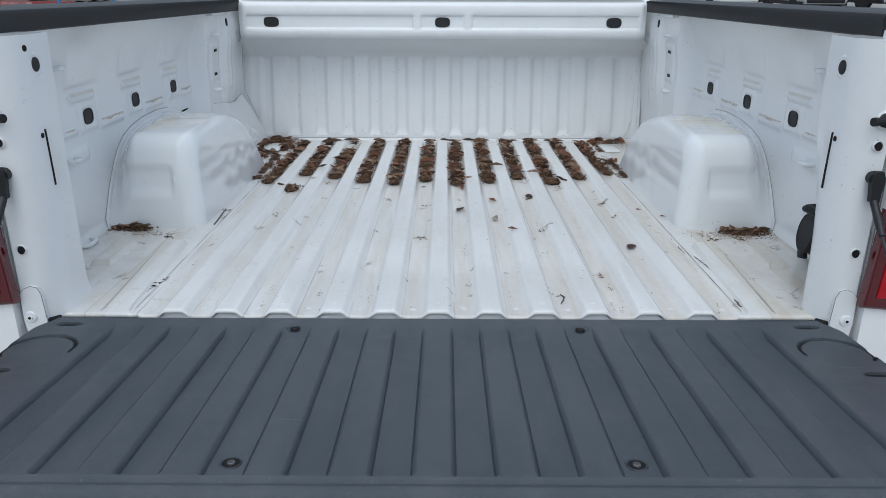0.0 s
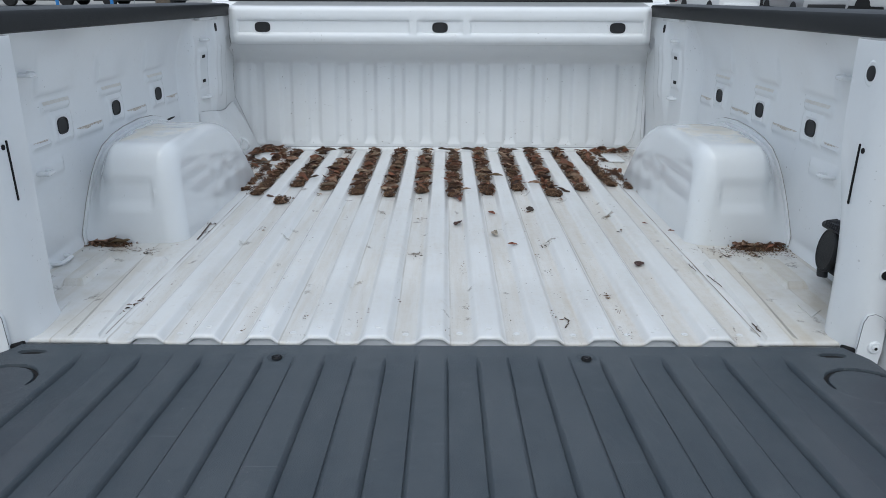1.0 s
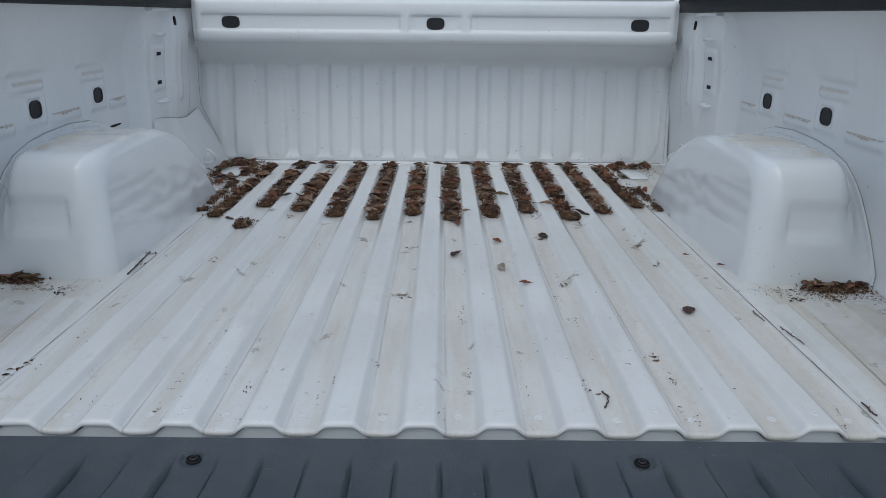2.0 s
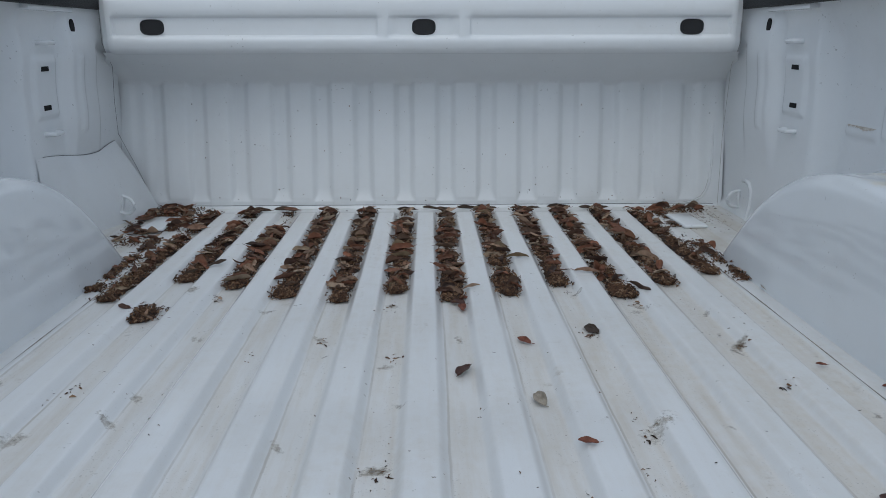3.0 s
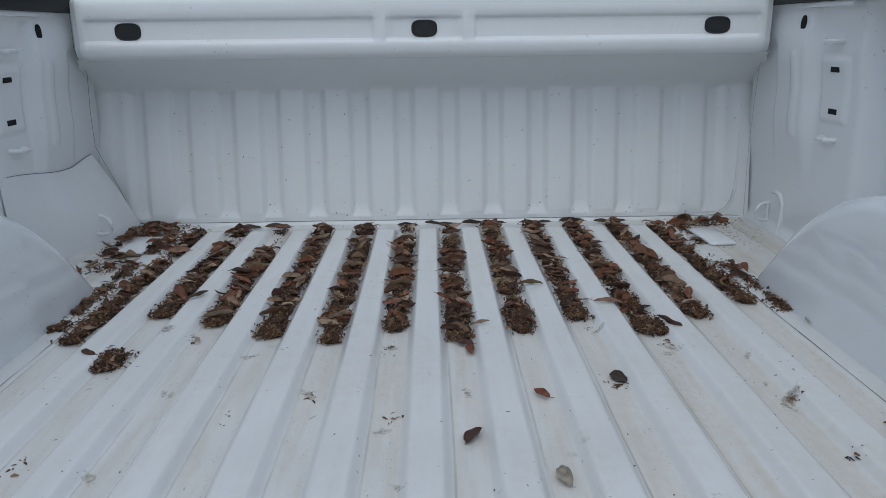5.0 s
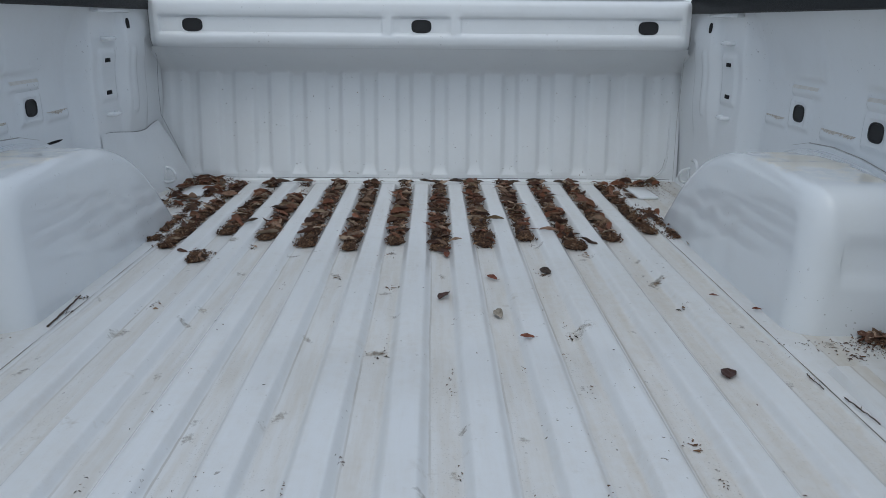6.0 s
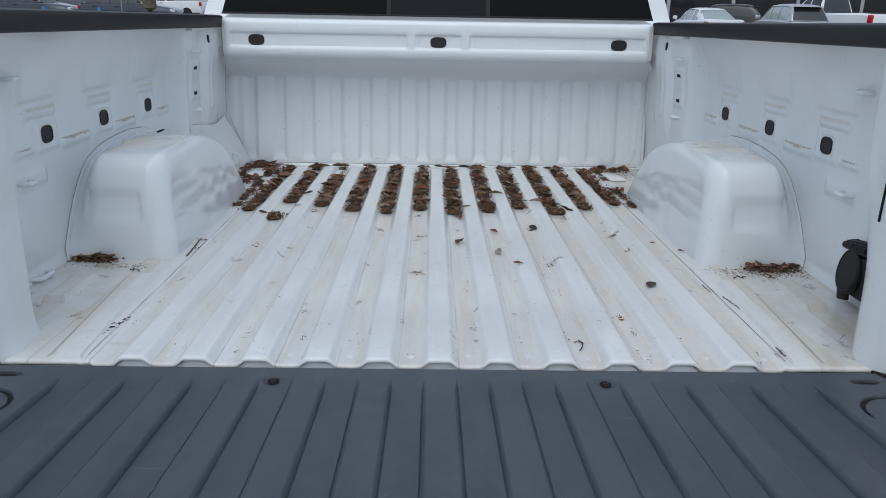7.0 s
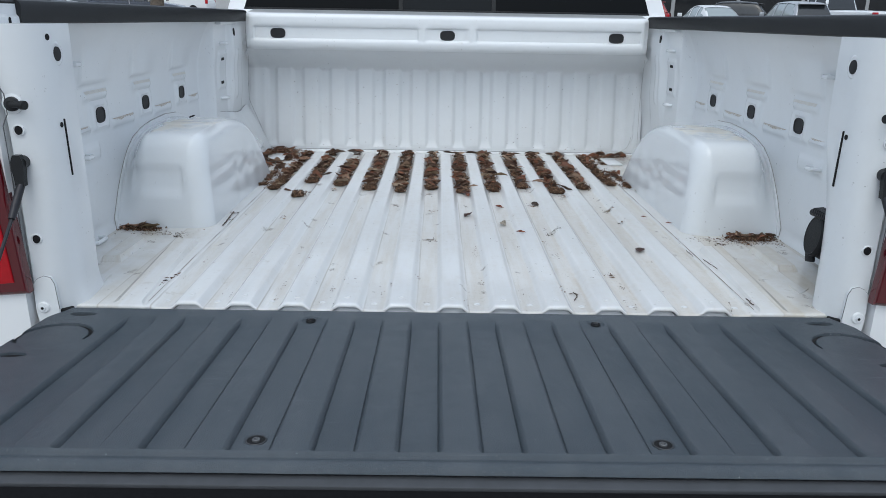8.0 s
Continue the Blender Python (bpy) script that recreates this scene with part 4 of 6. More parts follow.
def bed_corner(s):
    """White sheet corner between the pillar and the thin rear end of the rail cap."""
    bm = bmesh.new()
    sec = [(0.800, 1.425), (0.8005, 1.440), (0.8045, 1.4445), (0.8050, 1.4630), (0.945, 1.4630), (0.948, 1.4465), (0.93, 1.425)]
    loft(bm, [[(s * (x + k), y, z) for x, z in sec] for y, k in ((-0.0205, 0.004), (-0.0185, 0.0), (0.03, 0.0), (0.0845, 0.0))])
    c = part("bed_corner", bm, PAINT, truck)
    bm = bmesh.new()
    disc(bm, oval(0.016, 0.008, 16, 2.0), [(1.0, -0.002), (1.0, 0.0008), (0.5, 0.0008)], Matrix.Translation((s * 0.8002, 0.052, 1.4325)) @ Matrix.Rotation(radians(-90 * s), 4, "Y"))
    part("small_hole", bm, VOID, c)


def tail_lamp(s):
    bm = bmesh.new()
    outl = [(0.797, 0.944), (0.870, 0.938), (0.955, 0.942), (0.962, 1.15), (0.950, 1.355), (0.850, 1.375), (0.830, 1.31), (0.8135, 1.19)]
    cx, cz = 0.880, 1.15
    loft(bm, [[(s * (cx + (x - cx) * k), y, cz + (z - cz) * k) for x, z in outl] for y, k in ((-0.010, 1.0), (-0.026, 1.0), (-0.031, 0.98), (-0.033, 0.95))])
    lamp = part("tail_lamp", bm, LENS_DEEP, truck, "red tail lamp with dark border")
    inner = [(0.818, 0.968), (0.870, 0.962), (0.945, 0.965), (0.948, 1.18), (0.935, 1.22), (0.842, 1.22), (0.830, 1.12)]
    bm = bmesh.new()
    loft(bm, [[(s * (cx + (x - cx) * k), y, cz + (z - cz) * k) for x, z in inner] for y, k in ((-0.030, 1.0), (-0.0345, 1.0), (-0.036, 0.97))])
    part("lens", bm, LENS_RED, lamp, "bright red lens")
    return lamp


for s in (-1, 1):
    bed_side(s)
    rail_cap(s)
    bed_corner(s)
    tail_lamp(s)


# tailgate, folded down
def gate_z(y):
    return 0.908 + 0.066 * (-y)


SCREWS = ((0.266, -0.055), (0.2605, -0.502))


def liner_z(x, y):
    z = gate_z(y)
    groove = 0.0
    for k in range(6):
        d = abs(abs(x) - (0.0525 + 0.105 * k))
        groove = max(groove, (1 - min(1.0, max(0.0, (d - 0.0252) / 0.0062))) ** 1.5 + 0.22 * max(0.0, 1 - abs(d - 0.0248) / 0.0016))
    z -= 0.0072 * groove * smooth(-0.543, -0.534, y) * (1 - smooth(-0.095, -0.040, y))
    # round recess with a moat along its far half, two drain slots, screw cups
    r = math.hypot(abs(x) - 0.691, y + 0.158)
    end = -0.168 - 0.020 * smooth(0.66, 0.72, abs(x))
    z -= 0.0015 * (1 - smooth(0.0605, 0.0625, r)) + 0.016 * smooth(0.0555, 0.0570, r) * (1 - smooth(0.0605, 0.0620, r)) * smooth(end - 0.003, end + 0.003, y)
    for a, b in ((0.694, -0.043), (0.712, -0.247)):
        q = math.hypot((abs(x) - a) / 1.0, (y - b) / 0.42)
        z -= 0.020 * (1 - smooth(0.018, 0.023, q))
    for a, b in SCREWS:
        z -= 0.003 * (1 - smooth(0.0140, 0.0155, math.hypot(abs(x) - a, y - b)))
    z -= 0.0065 * smooth(0.0, 1.0, (-0.541 - y) / 0.010) - 0.0030 * smooth(0.0, 1.0, (-0.552 - y) / 0.007)
    z -= 0.010 * max(0.0, (-0.558 - y) / 0.016) ** 2.4
    return z


gate_shell = bmesh.new()
loft(gate_shell, [[(x, y, gate_z(y) - d) for y, d in ((-0.004, 0.034), (-0.010, 0.032), (-0.535, 0.032), (-0.548, 0.040), (-0.560, 0.085), (-0.004, 0.085))] for x in (-0.752, 0.752)])
tailgate = part("tailgate", gate_shell, OUTER_PAINT, truck, "lowered white tailgate faced with dark plastic liner")
bm = bmesh.new()
ys = sorted({round(v, 4) for v in steps(-0.574, -0.002, 112)} | {round(v, 4) for v in steps(-0.574, -0.530, 26)} | {round(v, 4) for v in steps(-0.258, -0.236, 14)} | {round(v, 4) for v in steps(-0.215, -0.100, 60)} | {round(v, 4) for v in steps(-0.075, -0.030, 24)} | {-0.0005, -0.030,})


def liner_point(u, y):
    w = 0.735 + 0.021 * smooth(0.0, 0.07, -y)
    x = u * w
    edge = 0.012 * smooth(0.992, 1.0, abs(u)) + 0.008 * smooth(-0.006, -0.0005, y)
    return (x, y, liner_z(x, y) - edge)


us = {round(v, 5) for v in steps(-1, 1, 240)}
for k in range(6):
    for e in (-0.0316, -0.0302, -0.0286, -0.0273, -0.0264, -0.0256, -0.0248, -0.0240, -0.0232):
        for sx in (-1, 1):
            us |= {round(sx * (0.0525 + 0.105 * k + e) / 0.756, 5), round(sx * (0.0525 + 0.105 * k - e) / 0.756, 5)}
for a in [0.691 + q * e for q in (0.0625, 0.0615, 0.0605, 0.060, 0.057, 0.0535, 0.0525, 0.0515, 0.045, 0.035, 0.025, 0.019, 0.0205, 0.022) for e in (-1, 1)] + [0.690, 0.695, 0.70, 0.71, 0.72, 0.73, 0.74, 0.75]:
    us |= {round(a / 0.756, 5), round(-a / 0.756, 5)}
for a in (0.2400, 0.2435, 0.245, 0.247, 0.258, 0.262, 0.273, 0.275, 0.277, 0.280, 0.283):
    us |= {round(a / 0.756, 5), round(-a / 0.756, 5)}
us = [u for u in sorted(us) if abs(u) <= 1.0]
field(bm, us, ys, liner_point)
liner = part("liner", bm, LINER, tailgate, "dark grey grooved plastic tailgate liner")
for sx in (-1, 1):
    for a, b in SCREWS:
        low = 0.0105 if b < -0.1 else 0.0040
        place = pose(sx * a, b, gate_z(b) - low, -3.8, 0, 0)
        bm = bmesh.new()
        disc(bm, oval(0.0105, 0.0105, 20, 2.0), [(1.0, 0.0), (1.0, 0.0030), (0.86, 0.0038), (0.60, 0.0038), (0.52, 0.0020)], Matrix())
        o = part("screw", bm, SCREW_GREY if b < -0.1 else DARK_STEEL, tailgate, "grey steel screw in a dark moulded cup")
        o.matrix_basis = place
        bm = bmesh.new()
        rim = 0.027 if b < -0.1 else 0.018
        disc(bm, oval(rim, rim, 28, 2.0), [(1.0, -0.001), (1.0, 0.0020), (0.95, 0.0027), (0.88, 0.0024), (0.86, 0.0005)], Matrix())
        part("cup_rim", bm, TRIM_GREY if b < -0.1 else BLACK_PLASTIC, o)
        bm = bmesh.new()
        disc(bm, oval(rim * 0.87, rim * 0.87, 24, 2.0), [(1.0, 0.0), (1.0, 0.0011), (0.5, 0.0011)], Matrix())
        part("cup", bm, VOID, o)
    # black sheets in the curved and the oval slots, standing in for their shade
    bm = bmesh.new()
    arc = lambda a, r: (sx * (0.691 + r * math.cos(radians(a))), -0.158 + r * math.sin(radians(a)))
    field(bm, steps(-20, 195, 40), (0.0562, 0.0616), lambda a, r: (*arc(a, r), gate_z(arc(a, r)[1]) - 0.0042))
    part("curved_slot", bm, VOID, tailgate, "dark curved slot")
    for a, b in ((0.694, -0.043), (0.712, -0.247)):
        bm = bmesh.new()
        disc(bm, oval(0.042, 0.0175, 24, 2.0), [(1.0, -0.001), (1.0, 0.0), (0.5, 0.0)], Matrix())
        o = part("drain_slot", bm, VOID, tailgate)
        o.matrix_basis = pose(sx * a, b, gate_z(b) - 0.0045, -3.8, 0, 0)
bm = bmesh.new()
loft(bm, [[(x, y, z) for y, z in ((-0.564, 0.900), (-0.565, 0.9255), (-0.569, 0.9285), (-0.5865, 0.9268), (-0.5888, 0.9258), (-0.5895, 0.9242), (-0.5895, 0.865), (-0.564, 0.862))] for x in (-0.757, -0.74, 0.74, 0.757)])
part("end_cap", bm, TRIM_GREY, tailgate, "grey plastic tailgate edge trim")
bm = bmesh.new()
box(bm, -0.75, 0.75, -0.634, -0.5902, 0.84, 0.9235, 0.003, 3)
part("handle_trim", bm, BLACK_RUBBER, tailgate)


# trailer socket on the passenger side
bm = bmesh.new()
box(bm, 0.862, 0.888, 0.244, 0.352, 0.925, 1.030, 0.006, 3)
box(bm, 0.852, 0.864, 0.250, 0.325, 0.935, 1.020, 0.005, 2)
sock = part("trailer_socket", bm, BLACK_PLASTIC, truck, "black trailer wiring socket with sprung flap")
bm = bmesh.new()
disc(bm, oval(0.096, 0.074, 32, 2.1), [(1.0, 0.0), (1.0, 0.006), (0.97, 0.010), (0.90, 0.012), (0.86, 0.0105), (0.3, 0.0105)], Matrix.Translation((0.853, 0.314, 0.981)) @ Matrix.Rotation(radians(-82), 4, "Y"))
box(bm, -0.006, 0.004, -0.018, 0.018, -0.026, 0.014, 0.004, 2, Matrix.Translation((0.853, 0.332, 0.940)) @ Matrix.Rotation(radians(-14), 4, "X"))
part("flap", bm, BLACK_PLASTIC, sock)
bm = bmesh.new()
tube(bm, [(0.852, 0.257, 1.034), (0.852, 0.350, 1.030)], 0.008, 12)
box(bm, 0.846, 0.888, 0.262, 0.346, 1.026, 1.040, 0.003, 2)
part("hinge", bm, BLACK_PLASTIC, sock)
bm = bmesh.new()
for y in steps(0.270, 0.330, 7):
    tube(bm, [(0.842, y, 1.033), (0.843, y, 1.043), (0.866, y, 1.045)], 0.0024, 6)
part("spring", bm, DARK_STEEL, sock)


# cab, wheels and chassis
def cab():
    bm = bmesh.new()
    box(bm, -0.93, 0.93, 1.965, 2.02, 0.75, 1.478, 0.02, 3)
    c = part("cab", bm, OUTER_PAINT, truck, "white crew cab with dark rear window")
    bm = bmesh.new()
    sec = [(-0.96, 0.6), (0.96, 0.6), (1.0, 0.95), (0.985, 1.38), (0.94, 1.48), (-0.94, 1.48), (-0.985, 1.38), (-1.0, 0.95)]
    loft(bm, [[(x * k, y, z) for x, z in sec] for y, k in ((2.02, 0.985), (2.06, 1.0), (4.2, 1.0))])
    part("body", bm, OUTER_PAINT, c)
    bm = bmesh.new()
    loft(bm, [[(-w, 2.15 + 0.25 * (z - 1.48), z), (w, 2.15 + 0.25 * (z - 1.48), z), (w, 3.9 - 0.9 * (z - 1.48), z), (-w, 3.9 - 0.9 * (z - 1.48), z)] for w, z in ((0.92, 1.47), (0.80, 1.86))])
    part("cabin_glass", bm, GLASS_DARK, c)
    bm = bmesh.new()
    loft(bm, [[(-w, y0, z), (w, y0, z), (w, y1, z), (-w, y1, z)] for w, y0, y1, z in ((0.83, 2.10, 3.60, 1.835), (0.84, 2.09, 3.62, 1.86), (0.80, 2.13, 3.55, 1.895), (0.7, 2.2, 3.4, 1.905))])
    part("roof", bm, OUTER_PAINT, c)
    for s in (-1, 1):
        bm = bmesh.new()
        loft(bm, [[(s * (x0 - k * 0.11), y + k * 0.09, 1.472 + k * 0.375) for x0, y in ((0.872, 1.995), (0.945, 2.01), (0.95, 2.16), (0.90, 2.16))] for k in (0, 0.5, 1.0)])
        part("rear_pillar_post", bm, OUTER_PAINT, c)
    for x0, x1, mat, name in ((-0.872, -0.205, GLASS_DARK, "rear_glass"), (-0.195, 0.195, GLASS_SLIDE, "sliding_glass"), (0.205, 0.872, GLASS_DARK, "rear_glass")):
        bm = bmesh.new()
        k = lambda x: x * 0.885 if abs(x) > 0.5 else x
        loft(bm, [[(x0, 2.000 + d, 1.482), (x1, 2.000 + d, 1.482), (k(x1), 2.09 + d, 1.84), (k(x0), 2.09 + d, 1.84)] for d in (0.0, 0.006)])
        part(name, bm, mat, c, "dark tinted rear window pane")
    bm = bmesh.new()
    for x in (-0.2, 0.2):
        loft(bm, [[(x - 0.008, y, z), (x + 0.008, y, z), (x + 0.008, y + 0.01, z), (x - 0.008, y + 0.01, z)] for y, z in ((1.996, 1.482), (2.086, 1.84))])
    box(bm, -0.87, 0.87, 1.994, 2.01, 1.474, 1.486, 0.003)
    part("window_frame", bm, BLACK_PLASTIC, c)
    bm = bmesh.new()
    loft(bm, [[(x * k, y, z + dz) for x, z in ((-0.96, 0.6), (0.96, 0.6), (0.99, 1.0), (0.93, 1.32), (-0.93, 1.32), (-0.99, 1.0))] for y, k, dz in ((4.2, 1.0, 0.0), (5.2, 0.98, -0.04), (5.5, 0.92, -0.1))])
    part("hood", bm, OUTER_PAINT, c)
    return c


cab()


def wheel_parts(parent, x, y, z, r, w):
    bm = bmesh.new()
    turn = Matrix.Translation((x, y, z)) @ FACE_X
    loft(bm, [[(a, b, d) for a, b, _ in ring(rr, 0, 36)] for rr, d in ((r * 0.62, -w / 2), (r * 0.93, -w / 2), (r, -w * 0.36), (r, w * 0.36), (r * 0.93, w / 2), (r * 0.62, w / 2))])
    bmesh.ops.transform(bm, matrix=turn, verts=bm.verts)
    t = part("wheel", bm, TYRE, parent, "black rubber tyre on alloy rim")
    bm = bmesh.new()
    for sgn in (-1, 1):
        loft(bm, [[(a, b, sgn * d) for a, b, _ in ring(rr, 0, 30)] for rr, d in ((r * 0.63, w * 0.46), (r * 0.58, w * 0.50), (r * 0.52, w * 0.34), (r * 0.2, w * 0.36), (r * 0.12, w * 0.40))])
        for k in range(6):
            a = k * math.pi / 3
            vs = box(bm, r * 0.12, r * 0.56, -r * 0.06, r * 0.06, w * 0.33, w * 0.42, 0.006, 1, Matrix.Rotation(a, 4, "Z") if sgn > 0 else Matrix.Rotation(math.pi, 4, "X") @ Matrix.Rotation(a, 4, "Z"))
    bmesh.ops.transform(bm, matrix=turn, verts=bm.verts)
    part("rim", bm, RIM, t)


GROUND_RISE = 0.024


def ground_z(x, y):
    return GROUND_RISE * y


for s in (-1, 1):
    for y in (0.98, 4.70):
        z = ground_z(0, y) + 0.405
        wheel_parts(truck, s * 0.895, y, z, 0.405, 0.26)
        bm = bmesh.new()
        arc = [(y + 0.47 * math.cos(radians(a)), z + 0.03 + 0.45 * math.sin(radians(a))) for a in steps(8, 172, 24)]
        loft(bm, [[(s * x, yy, zz) for yy, zz in arc] for x in (0.93, 1.0085)])
        part("wheel_arch", bm, VOID, truck, "dark open wheel arch")
        bm = bmesh.new()
        tube(bm, [(s * 1.006, yy, zz) for yy, zz in arc], 0.014, 8)
        part("arch_lip", bm, OUTER_PAINT, truck)
    # door gaps and handles of the cab
    for y in (2.12, 3.08, 4.12):
        bm = bmesh.new()
        tube(bm, [(s * 0.972, y, 0.66), (s * 1.0005, y, 0.95), (s * 0.986, y, 1.38), (s * 0.945, y, 1.47)], 0.004, 6)
        part("door_gap", bm, SEAM, truck)
    for y in (2.36, 3.30):
        bm = bmesh.new()
        box(bm, s * 0.995 - 0.022, s * 0.995 + 0.022, y - 0.10, y + 0.10, 1.19, 1.225, 0.012, 3)
        part("door_handle", bm, OUTER_PAINT, truck)
    bm = bmesh.new()
    box(bm, s * 1.10 - 0.10, s * 1.10 + 0.10, 3.62, 3.74, 1.44, 1.68, 0.03, 3)
    box(bm, s * 0.99 - 0.05, s * 0.99 + 0.05, 3.66, 3.72, 1.46, 1.52, 0.012, 2)
    part("door_mirror", bm, BLACK_PLASTIC, truck)
bm = bmesh.new()
for x in (-0.45, 0.45):
    box(bm, x - 0.04, x + 0.04, -0.05, 5.2, 0.55, 0.72, 0.01)
for y in (0.98, 4.70):
    tube(bm, [(-0.75, y, 0.45), (0.75, y, 0.48)], 0.06, 12)
for y in steps(0.1, 1.8, 5):
    box(bm, -0.88, 0.88, y - 0.03, y + 0.03, 0.72, 0.868, 0.006)
part("chassis", bm, DARK_STEEL, truck)

# ---- leaf litter on the bed floor ----
def leaf_mesh(name, length, width, curl, cup, seed, mat, roll=0.0):
    """One blade with a raised midrib and a short stalk: curl bends it lengthwise, cup lifts its edges, roll turns one edge over."""
    rng = random.Random(seed)
    bm = bmesh.new()
    us = steps(-0.5, 0.5, 10)
    bend = rng.uniform(-0.14, 0.14)
    widest = rng.uniform(-0.12, 0.18)

    def spot(u, v):
        t = (u - widest) / (0.5 - widest if u > widest else 0.5 + widest)
        w = width * 0.5 * max(0.0, 1 - abs(t) ** 2.1) ** 0.62 + 0.0004
        x = v * w + bend * length * u * u
        turned = roll * max(0.0, v - 0.25) ** 2 * w * 2.2
        rib = 0.0005 * math.exp(-(v / 0.16) ** 2)
        return (x - turned * 0.5, u * length, curl * length * u * u * (1 + 0.7 * u) + cup * abs(v) ** 1.5 * w + turned + rib + 0.0009 * math.sin(11 * u + 5 * v + seed))

    field(bm, (-1, -0.65, -0.3, -0.12, 0, 0.12, 0.3, 0.65, 1), us, lambda v, u: spot(u, v))
    tube(bm, [spot(-0.5, 0), (0.001, -0.5 * length - 0.003, 0.001), (0.002, -0.5 * length - 0.007, 0.0025)], [0.0007, 0.0005, 0.0004], 4)
    me = finish(bm, name)
    me.materials.append(mat)
    return me


LEAVES = [leaf_mesh("leaf", 0.027 + 0.0018 * k, 0.0100 + 0.0012 * (k % 5), (0.25, -0.25, 0.45, 0.1, -0.4, 0.6, 0.0)[k % 7], (0.5, 0.2, -0.4, 0.8, 0.35, -0.2)[k % 6], k, LEAF, (0.0, 0.6, 0.0, 1.1, 0.3)[k % 5]) for k in range(14)]
LONE = {"red": leaf_mesh("leaf", 0.034, 0.015, 0.12, 0.25, 21, LEAF_RED, 0.3), "grey": leaf_mesh("leaf", 0.040, 0.018, 0.02, 0.18, 22, LEAF_GREY, 0.7),
        "round": leaf_mesh("leaf", 0.031, 0.022, 0.10, 0.15, 25, LEAF_MAROON), "oval": leaf_mesh("leaf", 0.033, 0.024, 0.06, -0.25, 24, LEAF_DARK, 0.35),
        "maroon": leaf_mesh("leaf", 0.036, 0.018, 0.08, 0.30, 26, LEAF_MAROON, 0.4), "brown": leaf_mesh("leaf", 0.040, 0.018, 0.25, 0.4, 23, LEAF),
        "curled": leaf_mesh("leaf", 0.056, 0.013, 0.16, 0.45, 27, LEAF_DARK, 0.7), "long": leaf_mesh("leaf", 0.050, 0.012, -0.12, 0.5, 28, LEAF, 0.8)}


def crumbs(name, spots, rng, size, parent, mat, height, bow=1.2, rise=0.3):
    """Loose crumbs and stalks as small bent slivers."""
    verts, faces = [], []
    for x, y, z in spots:
        a = rng.uniform(0, 2 * math.pi)
        ln = size * rng.uniform(0.4, 1.6)
        w = size * rng.uniform(0.10, 0.30)
        d = Vector((math.cos(a), math.sin(a), rng.uniform(-rise, rise))) * ln
        n = Vector((-math.sin(a), math.cos(a), 0)) * w
        up = Vector((0, 0, w * rng.uniform(0.6, 1.4)))
        p = Vector((x, y, z + rng.random() * height))
        mid = p + up * bow + n * rng.uniform(-1.5, 1.5)
        i = len(verts)
        for c, k in ((p - d / 2, 0.5), (mid, 1.0), (p + d / 2, 0.4)):
            verts += [tuple(c + n * k), tuple(c - n * k), tuple(c + up * k)]
        for j in (0, 3):
            faces += [(i + j, i + j + 1, i + j + 4, i + j + 3), (i + j + 1, i + j + 2, i + j + 5, i + j + 4), (i + j + 2, i + j, i + j + 3, i + j + 5)]
        faces += [(i, i + 2, i + 1), (i + 6, i + 7, i + 8)]
    me = bpy.data.meshes.new(name)
    me.from_pydata(verts, [], faces)
    me.materials.append(mat)
    ob = new(name, me)
    if parent is not None:
        ob.parent = parent
    return ob


